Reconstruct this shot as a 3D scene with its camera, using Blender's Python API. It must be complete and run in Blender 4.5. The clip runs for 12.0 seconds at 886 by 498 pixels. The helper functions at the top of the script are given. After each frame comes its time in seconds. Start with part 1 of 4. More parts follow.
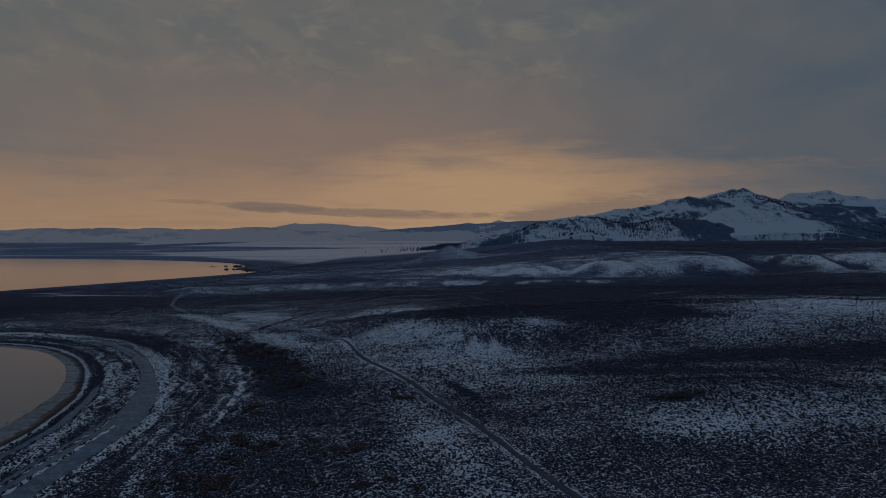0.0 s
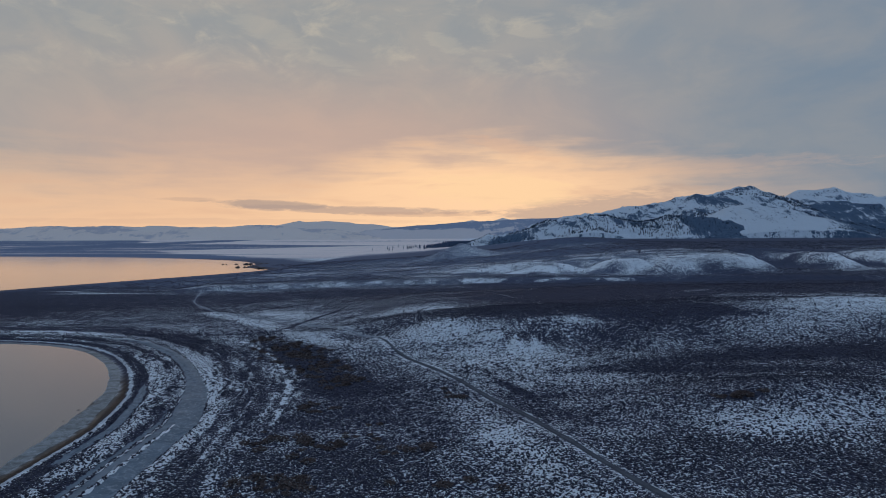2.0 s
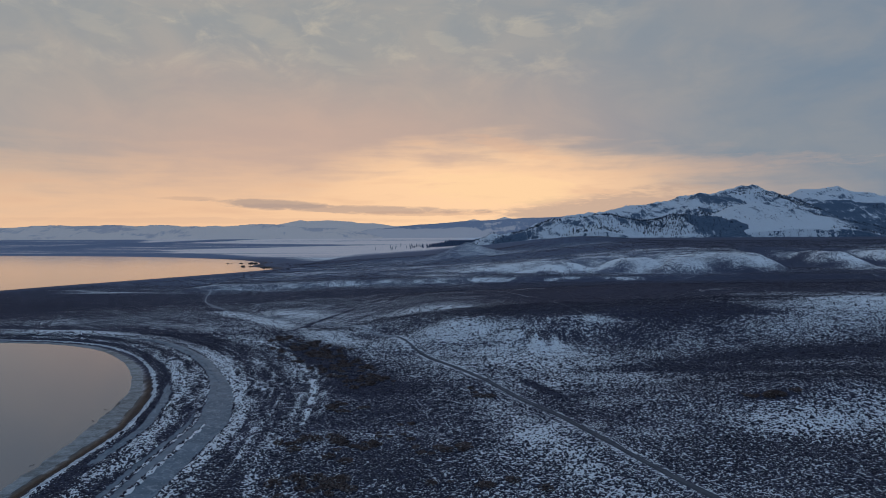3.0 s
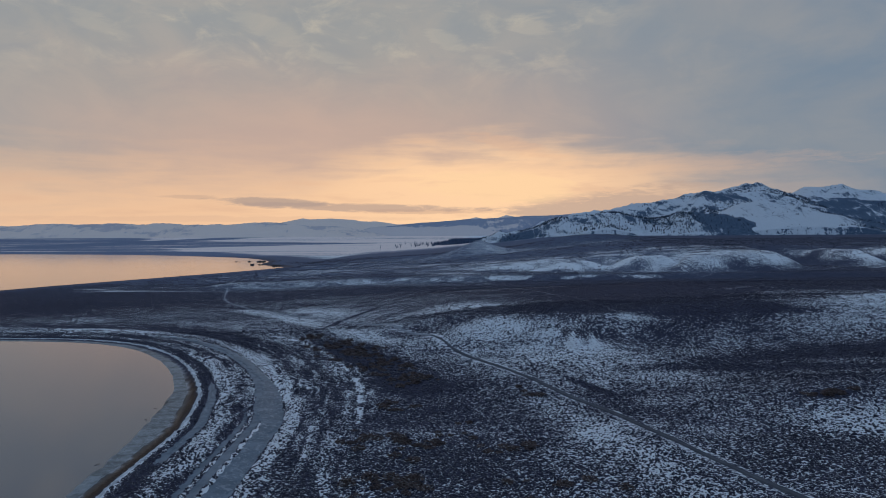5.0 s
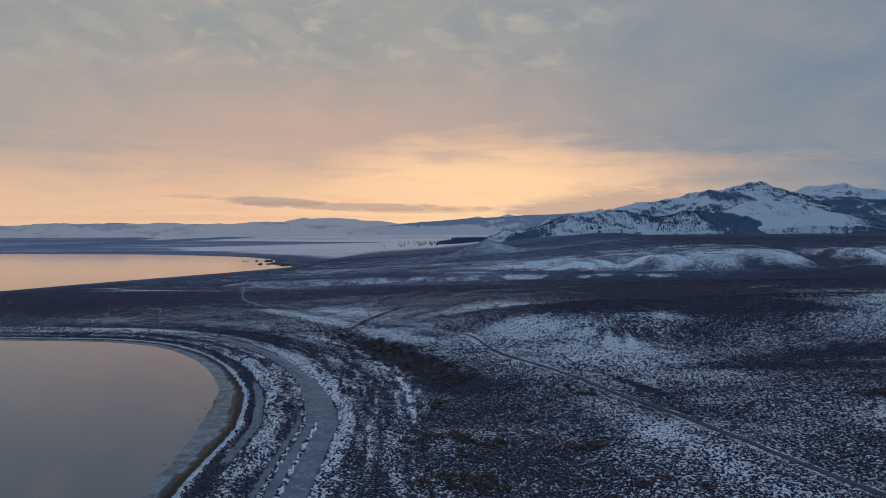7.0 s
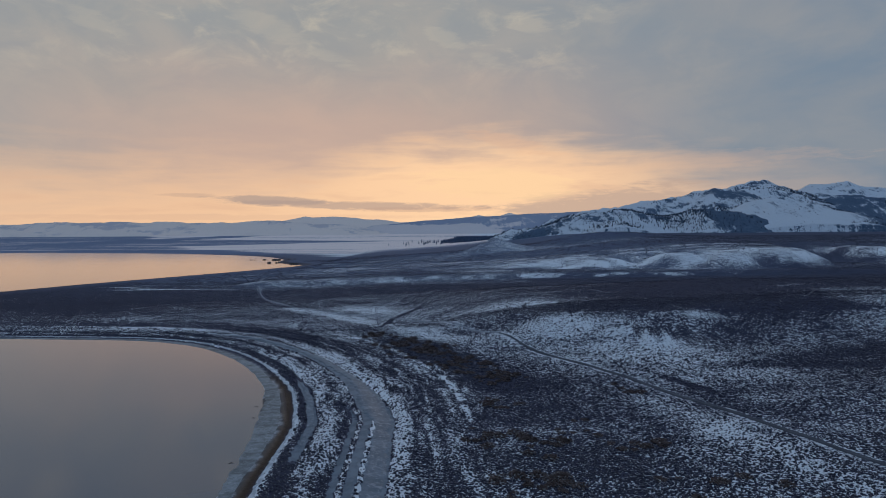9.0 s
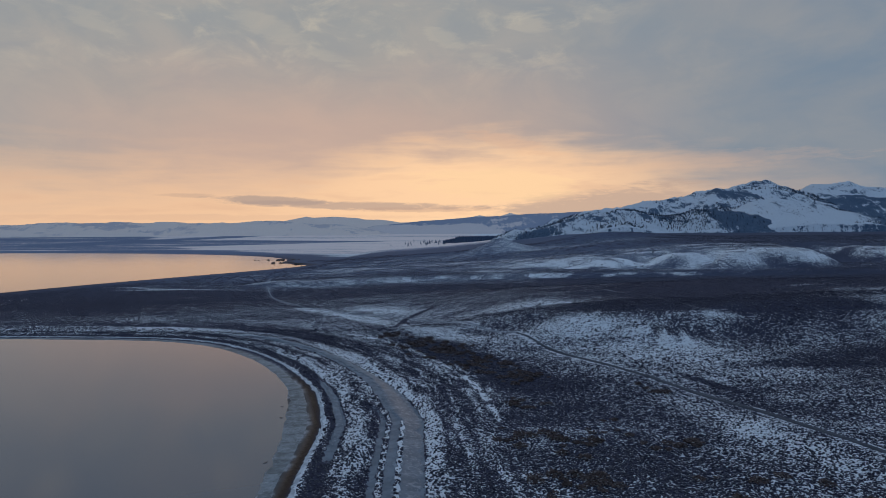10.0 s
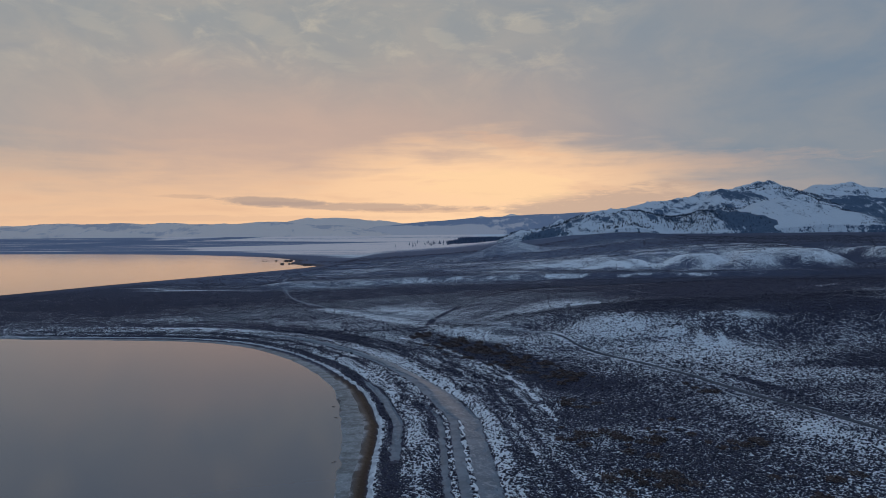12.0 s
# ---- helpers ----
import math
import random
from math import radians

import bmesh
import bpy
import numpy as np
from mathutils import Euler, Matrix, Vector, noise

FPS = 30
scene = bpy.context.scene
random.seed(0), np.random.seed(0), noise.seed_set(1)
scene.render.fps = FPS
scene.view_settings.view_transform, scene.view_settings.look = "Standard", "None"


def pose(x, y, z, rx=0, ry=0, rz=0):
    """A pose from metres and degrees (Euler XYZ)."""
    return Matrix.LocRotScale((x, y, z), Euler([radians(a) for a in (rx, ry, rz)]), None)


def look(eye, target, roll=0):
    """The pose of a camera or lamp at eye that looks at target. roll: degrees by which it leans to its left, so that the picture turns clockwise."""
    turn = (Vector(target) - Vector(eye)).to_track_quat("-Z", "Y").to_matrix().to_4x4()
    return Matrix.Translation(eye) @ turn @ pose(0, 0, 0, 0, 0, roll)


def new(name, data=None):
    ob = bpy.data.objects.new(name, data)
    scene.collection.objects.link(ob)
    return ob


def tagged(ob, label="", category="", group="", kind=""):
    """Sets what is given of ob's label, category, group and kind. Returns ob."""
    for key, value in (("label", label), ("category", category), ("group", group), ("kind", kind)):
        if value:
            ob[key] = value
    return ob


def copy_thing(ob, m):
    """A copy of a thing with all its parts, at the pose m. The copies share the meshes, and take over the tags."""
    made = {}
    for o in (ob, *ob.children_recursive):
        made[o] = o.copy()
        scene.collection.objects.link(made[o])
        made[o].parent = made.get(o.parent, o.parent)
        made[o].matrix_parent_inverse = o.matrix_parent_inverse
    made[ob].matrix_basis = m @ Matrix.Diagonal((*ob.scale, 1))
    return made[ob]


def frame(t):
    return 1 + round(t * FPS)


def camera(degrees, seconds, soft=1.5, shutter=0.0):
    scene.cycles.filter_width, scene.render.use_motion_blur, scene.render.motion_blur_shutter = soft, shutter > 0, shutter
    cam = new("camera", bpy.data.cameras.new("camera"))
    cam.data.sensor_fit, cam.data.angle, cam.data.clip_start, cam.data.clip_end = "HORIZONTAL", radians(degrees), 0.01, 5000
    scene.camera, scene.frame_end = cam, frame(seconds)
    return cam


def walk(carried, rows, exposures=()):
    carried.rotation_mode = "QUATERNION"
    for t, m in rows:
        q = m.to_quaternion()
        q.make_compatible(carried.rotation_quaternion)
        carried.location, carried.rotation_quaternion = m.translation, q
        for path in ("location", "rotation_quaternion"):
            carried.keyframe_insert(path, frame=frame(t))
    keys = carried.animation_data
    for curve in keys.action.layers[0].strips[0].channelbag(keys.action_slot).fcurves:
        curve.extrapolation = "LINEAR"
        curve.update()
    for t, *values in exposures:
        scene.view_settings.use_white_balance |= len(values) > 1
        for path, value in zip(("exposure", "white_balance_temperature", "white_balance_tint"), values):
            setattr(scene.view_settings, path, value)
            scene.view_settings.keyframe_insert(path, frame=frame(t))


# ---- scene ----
cam = camera(68.0, 12.0, soft=0.6)
# seconds, eye in metres, yaw, pitch and lean in degrees: a drone sliding sideways, 50 m over a lake shore
ROWS = [
    (0.0, -0.00, 0.00, 50.29, 0.000, -0.945, 0.151),
    (0.5, -3.76, 0.34, 50.31, 0.035, -1.010, 0.162),
    (1.0, -7.48, 0.65, 50.33, 0.079, -1.054, 0.174),
    (1.5, -11.41, 0.94, 50.35, 0.134, -1.101, 0.185),
    (2.0, -15.41, 1.21, 50.36, 0.168, -1.144, 0.197),
    (2.5, -19.45, 1.45, 50.38, 0.190, -1.187, 0.208),
    (3.0, -23.41, 1.68, 50.39, 0.210, -1.220, 0.220),
    (3.5, -27.14, 1.88, 50.41, 0.235, -1.249, 0.231),
    (5.5, -41.64, 2.46, 50.44, 0.235, -1.424, 0.278),
    (6.0, -45.38, 2.55, 50.45, 0.197, -1.450, 0.289),
    (6.5, -49.09, 2.62, 50.45, 0.190, -1.458, 0.301),
    (7.0, -52.84, 2.67, 50.46, 0.168, -1.458, 0.312),
    (9.0, -67.58, 2.63, 50.45, 0.143, -1.568, 0.358),
    (9.5, -71.38, 2.56, 50.45, 0.145, -1.578, 0.370),
    (10.0, -75.08, 2.48, 50.44, 0.121, -1.555, 0.381),
    (10.5, -78.72, 2.37, 50.44, 0.130, -1.527, 0.393),
    (11.0, -82.45, 2.23, 50.43, 0.119, -1.498, 0.405),
    (11.5, -86.20, 2.08, 50.42, 0.112, -1.492, 0.416),
    (12.0, -90.00, 1.90, 50.41, 0.082, -1.485, 0.428),
]
FADE = [(0.0, -1.42), (0.2, -0.95), (0.4, -0.50), (0.6, -0.19), (0.8, -0.02), (1.0, 0.0), (12.0, 0.0)]
walk(cam, [(t, pose(x, y, z, 90 + pitch, lean, yaw)) for t, x, y, z, yaw, pitch, lean in ROWS], FADE)

# ---------------------------------------------------------------- node helpers


def sock(tree, node, i, v):
    if v is None:
        return
    if hasattr(v, "is_output"):
        tree.links.new(v, node.inputs[i])
    else:
        node.inputs[i].default_value = v


def nmath(tree, op, a, b=None, c=None, clamp=False):
    n = tree.nodes.new("ShaderNodeMath")
    n.operation, n.use_clamp = op, clamp
    for i, v in enumerate((a, b, c)):
        sock(tree, n, i, v)
    return n.outputs[0]


def nramp(tree, v, lo, hi, a=0.0, b=1.0):
    """A smooth step of v from lo to hi, giving a to b."""
    n = tree.nodes.new("ShaderNodeMapRange")
    n.interpolation_type = "SMOOTHSTEP"
    for i, x in enumerate((v, lo, hi, a, b)):
        sock(tree, n, i, x)
    return n.outputs[0]


def nmix(tree, f, a, b, blend="MIX"):
    n = tree.nodes.new("ShaderNodeMix")
    n.data_type, n.blend_type = "RGBA", blend
    sock(tree, n, 0, f)
    for i, v in ((6, a), (7, b)):
        if isinstance(v, tuple):
            v = (*v[:3], 1.0)
        sock(tree, n, i, v)
    return n.outputs[2]


def nnoise(tree, vec, scale, detail=3.0, rough=0.55, distortion=0.0):
    n = tree.nodes.new("ShaderNodeTexNoise")
    sock(tree, n, "Vector", vec)
    n.inputs["Scale"].default_value, n.inputs["Detail"].default_value = scale, detail
    n.inputs["Roughness"].default_value, n.inputs["Distortion"].default_value = rough, distortion
    return n.outputs[0]


def nattr(tree, name):
    n = tree.nodes.new("ShaderNodeAttribute")
    n.attribute_name = name
    return n.outputs["Fac"]


def nscale(tree, vec, sx, sy, sz, rz=0.0):
    n = tree.nodes.new("ShaderNodeMapping")
    sock(tree, n, "Vector", vec)
    n.inputs["Scale"].default_value = (sx, sy, sz)
    n.inputs["Rotation"].default_value = (0, 0, radians(rz))
    return n.outputs[0]


def ncoord(tree, which="Object"):
    return tree.nodes.new("ShaderNodeTexCoord").outputs[which]


def material(name):
    """A node material: its tree and its Principled node."""
    m = bpy.data.materials.new(name)
    m.use_nodes = True
    return m, m.node_tree, m.node_tree.nodes["Principled BSDF"]


def bump(tree, shader, height, strength, distance):
    n = tree.nodes.new("ShaderNodeBump")
    n.inputs["Strength"].default_value, n.inputs["Distance"].default_value = strength, distance
    tree.links.new(height, n.inputs["Height"])
    tree.links.new(n.outputs[0], shader.inputs["Normal"])


def srgb(r, g, b):
    return tuple((v / 255 / 12.92 if v / 255 <= 0.04045 else ((v / 255 + 0.055) / 1.055) ** 2.4) for v in (r, g, b))


# ---------------------------------------------------------------- sky and sun
SKY_GAIN = 1.0
world = bpy.data.worlds.new("dusk_sky")
scene.world = world
world.use_nodes = True
wt = world.node_tree
direction = ncoord(wt, "Generated")
sep = wt.nodes.new("ShaderNodeSeparateXYZ")
wt.links.new(direction, sep.inputs[0])
dx, dy, dz = sep.outputs
az = nmath(wt, "ARCTAN2", dx, dy)
el = nmath(wt, "ARCSINE", dz)
# position on the sky, in radians, for the clouds: stretched sideways towards the horizon
comb = wt.nodes.new("ShaderNodeCombineXYZ")
wt.links.new(az, comb.inputs[0])
wt.links.new(el, comb.inputs[1])
sky_uv = comb.outputs[0]
cloud_mid = nnoise(wt, nscale(wt, sky_uv, 1.0, 1.9, 1, 22), 7.5, 5, 0.6, 0.6)
cloud_big = nnoise(wt, nscale(wt, sky_uv, 1.0, 2.2, 1, 8), 4.5, 5, 0.55, 0.3)
cloud_small = nnoise(wt, nscale(wt, sky_uv, 1.0, 1.8, 1, -16), 12.0, 5, 0.6, 0.5)
streak = nnoise(wt, nscale(wt, sky_uv, 1.0, 7.0, 1, 2), 7.0, 4, 0.5, 0.2)
# grey deck, bluer to the right and overhead
deck = nmix(wt, nramp(wt, az, -0.1, 0.62), srgb(153, 156, 157), srgb(118, 135, 153))
deck = nmix(wt, nramp(wt, el, 0.36, 0.62), deck, srgb(108, 140, 176))
deck = nmix(wt, nmath(wt, "MULTIPLY", nramp(wt, cloud_big, 0.35, 0.7), 0.35), deck, srgb(166, 160, 154))
deck = nmix(wt, nmath(wt, "MULTIPLY", nramp(wt, cloud_mid, 0.42, 0.66), nramp(wt, az, 0.5, -0.1, 0.12, 0.42)), deck, srgb(176, 168, 160))
deck = nmix(wt, nmath(wt, "MULTIPLY", nramp(wt, cloud_mid, 0.48, 0.34), 0.22), deck, srgb(136, 144, 154))
puffs = nmath(wt, "MULTIPLY", nramp(wt, cloud_small, 0.5, 0.74), nramp(wt, el, 0.16, 0.28))
deck = nmix(wt, nmath(wt, "MULTIPLY", puffs, nramp(wt, az, 0.35, 0.1, 0.0, 0.55)), deck, srgb(200, 190, 172))
# pink under-lighting of the deck near the glow
away = nmath(wt, "MAXIMUM", nmath(wt, "SUBTRACT", 0.03, az), nmath(wt, "MULTIPLY", nmath(wt, "SUBTRACT", az, 0.03), 0.55))
pink = nmath(wt, "MULTIPLY", nramp(wt, nmath(wt, "ADD", el, nmath(wt, "MULTIPLY", cloud_big, 0.12)), 0.36, 0.17), nramp(wt, nmath(wt, "ABSOLUTE", nmath(wt, "ADD", az, 0.17)), 0.62, 0.1))
deck = nmix(wt, nmath(wt, "MULTIPLY", pink, 0.75), deck, srgb(208, 174, 156))
# the warm gap under the deck
edge = nmath(wt, "ADD", nramp(wt, nmath(wt, "ADD", away, nramp(wt, az, -0.1, -0.35, 0.0, 0.10)), 0.34, 0.05, 0.058, 0.122), nmath(wt, "MULTIPLY", nmath(wt, "SUBTRACT", streak, 0.5), 0.10))
edge = nmath(wt, "ADD", edge, nmath(wt, "MULTIPLY", nmath(wt, "SUBTRACT", cloud_small, 0.5), 0.03))
gap = nramp(wt, nmath(wt, "SUBTRACT", edge, el), nramp(wt, az, -0.05, -0.3, -0.035, -0.085), 0.035)
gap = nmath(wt, "MULTIPLY", gap, nramp(wt, az, 0.62, 0.12, 0.08, 1.0))
gap = nmath(wt, "MULTIPLY", gap, nramp(wt, az, -1.4, -0.2, 0.5, 1.0))
core = nmath(wt, "MULTIPLY", nramp(wt, nmath(wt, "ABSOLUTE", nmath(wt, "SUBTRACT", az, 0.05)), 0.5, 0.0), 1.0)
warm = nmix(wt, core, srgb(240, 196, 158), srgb(255, 211, 168))
warm = nmix(wt, nmath(wt, "MULTIPLY", nramp(wt, streak, 0.5, 0.72), 0.35), warm, srgb(214, 172, 146))
sky = nmix(wt, gap, deck, warm)


wisp = nnoise(wt, nscale(wt, sky_uv, 1.0, 5.0, 1, 4), 34.0, 5, 0.6, 0.4)


def cloud_bar(sky, a0, e0, wa, we, amount, colour, tilt=0.0):
    """A flat bar of cloud at azimuth a0 and elevation e0, with a ragged outline."""
    a = nmath(wt, "DIVIDE", nmath(wt, "SUBTRACT", az, a0), wa)
    lift = nmath(wt, "ADD", e0, nmath(wt, "MULTIPLY", nmath(wt, "SUBTRACT", az, a0), tilt))
    e = nmath(wt, "DIVIDE", nmath(wt, "SUBTRACT", el, lift), we)
    r = nmath(wt, "ADD", nmath(wt, "MULTIPLY", a, a), nmath(wt, "MULTIPLY", e, e))
    r = nmath(wt, "ADD", r, nmath(wt, "MULTIPLY", nmath(wt, "SUBTRACT", streak, 0.5), 3.2))
    r = nmath(wt, "ADD", r, nmath(wt, "MULTIPLY", nmath(wt, "SUBTRACT", wisp, 0.5), 2.6))
    return nmix(wt, nmath(wt, "MULTIPLY", nramp(wt, r, 1.5, 0.3), amount), sky, colour)


sky = cloud_bar(sky, -0.255, 0.0465, 0.085, 0.0062, 0.7, srgb(168, 150, 142), -0.03)
sky = cloud_bar(sky, -0.13, 0.0395, 0.18, 0.0055, 0.7, srgb(178, 155, 144), -0.02)
sky = cloud_bar(sky, -0.02, 0.033, 0.10, 0.004, 0.5, srgb(196, 162, 142))
sky = cloud_bar(sky, -0.37, 0.053, 0.04, 0.003, 0.35, srgb(180, 154, 140))
sky = cloud_bar(sky, 0.22, 0.038, 0.13, 0.024, 0.8, srgb(192, 166, 150), 0.1)
sky = cloud_bar(sky, -0.33, 0.022, 0.30, 0.004, 0.22, srgb(204, 166, 144))
# the lit lower edge of the deck towards the peaks
sky = cloud_bar(sky, 0.30, 0.097, 0.26, 0.014, 0.18, srgb(222, 182, 154), -0.01)
sky = cloud_bar(sky, 0.10, 0.132, 0.07, 0.012, 0.35, srgb(224, 180, 150), -0.25)
# the brightest place, where the sun stands behind the thin edge of the deck
sky = cloud_bar(sky, 0.085, 0.070, 0.13, 0.024, 0.6, srgb(255, 214, 166), -0.05)
# loose brighter puffs high in the deck
for a0, e0, wa, we, amount in ((0.0, 0.283, 0.030, 0.012, 0.5), (0.125, 0.302, 0.035, 0.016, 0.55), (-0.26, 0.292, 0.045, 0.016, 0.4), (0.22, 0.312, 0.03, 0.015, 0.3),
                               (-0.165, 0.252, 0.04, 0.010, 0.45), (0.065, 0.252, 0.025, 0.009, 0.35), (-0.48, 0.275, 0.04, 0.012, 0.35), (-0.62, 0.305, 0.03, 0.012, 0.4), (-0.64, 0.165, 0.03, 0.010, 0.35)):
    sky = cloud_bar(sky, a0, e0, wa, we, 0.6 * amount, srgb(190, 182, 168), -0.3)
# below the horizon: dull ground light
sky = nmix(wt, nramp(wt, el, -0.02, -0.06), sky, srgb(70, 74, 88))
# a clear dusk sky as the light behind the camera
nishita = wt.nodes.new("ShaderNodeTexSky")
nishita.sky_type, nishita.sun_disc = "NISHITA", False
nishita.sun_elevation, nishita.sun_rotation = radians(4), radians(3)
clear = nmix(wt, 1.0, nishita.outputs[0], (0.10, 0.10, 0.10), "MULTIPLY")
sky = nmix(wt, nmath(wt, "MULTIPLY", nramp(wt, dy, 0.15, -0.5), nramp(wt, el, -0.03, 0.02)), sky, nmix(wt, 0.25, srgb(148, 178, 218), clear))
back = wt.nodes["Background"]
wt.links.new(sky, back.inputs[0])
back.inputs[1].default_value = SKY_GAIN

sun = new("sun", bpy.data.lights.new("sun", "SUN"))
sun.data.energy, sun.data.angle, sun.data.color = 0.12, radians(12), (1.0, 0.72, 0.5)
sun.matrix_world = look((0, 0, 300), (-math.sin(radians(3)) * 100, -100, 300 - 100 * math.tan(radians(5))))

# ---------------------------------------------------------------- noise and plan curves
TABLE = np.random.RandomState(7).rand(256, 256)


def vnoise(x, y, seed=0):
    """Smooth value noise, 0 to 1, on arrays."""
    x, y = np.asarray(x, float) + 37.3 * seed, np.asarray(y, float) + 71.9 * seed
    i, j = np.floor(x).astype(int), np.floor(y).astype(int)
    u, v = x - i, y - j
    u, v = u * u * (3 - 2 * u), v * v * (3 - 2 * v)
    i0, i1, j0, j1 = i % 256, (i + 1) % 256, j % 256, (j + 1) % 256
    return (TABLE[i0, j0] * (1 - u) + TABLE[i1, j0] * u) * (1 - v) + (TABLE[i0, j1] * (1 - u) + TABLE[i1, j1] * u) * v


def fbm(x, y, octaves=4, seed=0):
    total, amp, norm = 0.0, 1.0, 0.0
    for k in range(octaves):
        total = total + amp * vnoise(x * 2 ** k, y * 2 ** k, seed + 3 * k)
        norm += amp
        amp *= 0.5
    return total / norm


def sstep(v, lo, hi):
    t = np.clip((np.asarray(v, float) - lo) / (hi - lo), 0, 1)
    return t * t * (3 - 2 * t)


def blob(x, y, cx, cy, rx, ry, turn=0.0):
    """A soft spot, 1 in its middle."""
    c, s = math.cos(radians(turn)), math.sin(radians(turn))
    a, b = ((x - cx) * c + (y - cy) * s) / rx, (-(x - cx) * s + (y - cy) * c) / ry
    return np.exp(-(a * a + b * b))


def smooth_line(points, step):
    """Points every so many metres on a smooth curve through the given ones."""
    p = np.array(points, float)
    p = np.vstack([2 * p[0] - p[1], p, 2 * p[-1] - p[-2]])
    out = []
    for k in range(1, len(p) - 2):
        n = max(2, int(np.linalg.norm(p[k + 1] - p[k]) / step))
        for t in np.arange(n) / n:
            out.append(0.5 * (2 * p[k] + (p[k + 1] - p[k - 1]) * t + (2 * p[k - 1] - 5 * p[k] + 4 * p[k + 1] - p[k + 2]) * t ** 2
                              + (3 * p[k] - p[k - 1] - 3 * p[k + 1] + p[k + 2]) * t ** 3))
    out.append(p[-2])
    return np.array(out)


def line_distance(x, y, line):
    """Distance to a polyline, and how far along it, in metres."""
    x, y = np.asarray(x, float), np.asarray(y, float)
    best, along = np.full(x.shape, 1e9), np.zeros(x.shape)
    run = 0.0
    for (ax, ay), (bx, by) in zip(line[:-1], line[1:]):
        vx, vy = bx - ax, by - ay
        length = math.hypot(vx, vy)
        t = np.clip(((x - ax) * vx + (y - ay) * vy) / (length * length), 0, 1)
        d = np.hypot(x - ax - t * vx, y - ay - t * vy)
        near = d < best
        best, along = np.where(near, d, best), np.where(near, run + t * length, along)
        run += length
    return best, along


def inside(x, y, poly):
    hit = np.zeros(np.shape(x), bool)
    n = len(poly)
    for k in range(n):
        (ax, ay), (bx, by) = poly[k], poly[(k + 1) % n]
        if ay == by:
            continue
        cross = ((ay > y) != (by > y)) & (x < (bx - ax) * (y - ay) / (by - ay) + ax)
        hit ^= cross
    return hit


SHORE = [(-104, -400), (-108, -100), (-110, 60), (-110.5, 110), (-112, 134), (-114.5, 157), (-118.5, 180), (-124.5, 208), (-131, 225),
         (-141.5, 246), (-156, 268), (-175, 289), (-198, 304), (-223, 311), (-251, 314), (-280, 317), (-310, 320), (-400, 338), (-470, 390),
         (-490, 470), (-452, 575), (-425, 650), (-380, 745), (-340, 830), (-303, 918), (-283, 975), (-292, 1020), (-335, 1060),
         (-350, 1110), (-365, 1210), (-450, 1365), (-590, 1490), (-760, 1600), (-1000, 1690), (-1280, 1740), (-2200, 1780), (-6000, 1800)]
SHORE = smooth_line(SHORE, 14)
SHORE = SHORE[[k for k in range(len(SHORE)) if k % 6 == 0 or (SHORE[k][0] > -420 and -20 < SHORE[k][1] < 420) or (k % 3 == 0 and SHORE[k][0] > -700)]]
LAKE = np.vstack([SHORE, [(-6000, -400)]])
ROAD = smooth_line([(-262, 720), (-240, 615), (-217, 533), (-198, 480), (-170, 434), (-150, 409), (-130, 394), (-112, 380), (-97, 366), (-84, 349), (-68, 324), (-54, 301),
                    (-41, 279), (-27, 249), (-13, 219), (-2, 190), (5, 173), (10, 158), (23, 118), (42, 78), (70, 30), (110, -60)], 3.0)
INLAND = ((-400, -40), (0, -40), (150, -40), (260, -62), (527, -200), (700, -205), (1000, -225), (1300, -230), (1700, -190), (2400, -160), (6000, 200))


def lake_distance(x, y):
    """Metres inland from the water's edge; minus in the lake."""
    d, along = line_distance(x, y, SHORE)
    return np.where(inside(x, y, LAKE), -d, d), along


# hillocks, dunes and hills of the ground sheet: middle, half widths, height, turn
HILLOCKS = [(-16, 289, 34, 17, 8.0, 4), (10, 270, 20, 9, 3.2, 0), (40, 282, 32, 16, 2.0, -10), (165, 314, 85, 23, 12.5, 4),
            (80, 178, 34, 20, 5.2, 0), (-88, 325, 34, 14, 2.0, -30), (70, 400, 90, 40, 2.5, 0), (250, 360, 70, 40, 6.0, 0)]
LOBES = [(84, 672, 34, 24), (168, 668, 32, 24), (232, 668, 27, 38), (280, 672, 27, 42), (250, 638, 22, 20), (204, 628, 22, 16), (398, 735, 26, 52), (472, 735, 30, 52), (560, 735, 40, 52), (20, 690, 40, 24)]
HILLS = [(180, 1060, 110, 60, 12, 0), (95, 930, 110, 60, 3, 0), (-70, 1010, 90, 45, 6, 0)]
# eroded knobs: tip, foot, height, half width
KNOBS = [(6.5, 268, -3, 272, 4.4, 4.2), (12.5, 266, 13, 258, 4.0, 3.2), (20, 266, 22, 257, 3.6, 3.0)]
TERRACE = ((-70, 0), (20, 4), (85, 8), (170, 15), (240, 18.5), (400, 17), (800, 17))
FRONT_FOOT = ((-60, 700), (40, 664), (125, 662), (200, 648), (300, 664), (340, 745), (400, 712), (800, 700))
PLATEAU_EDGE = ((-60, 300), (-20, 280), (8, 273), (22, 269), (45, 268), (80, 262), (130, 270), (200, 285))
PLATEAU_TOP = ((-80, 8), (-20, 14), (40, 16), (100, 18.5), (150, 19.5), (400, 20))


def shelf_width(x, y):
    """How far the shore ice reaches inland from the water."""
    return np.interp(y, (110, 136, 173, 200, 218, 250, 300, 330), (4.0, 4.5, 7.6, 6.6, 5.0, 4.2, 3.4, 1.4))


def along_x(x, table):
    return np.interp(x, [a for a, b in table], [b for a, b in table])


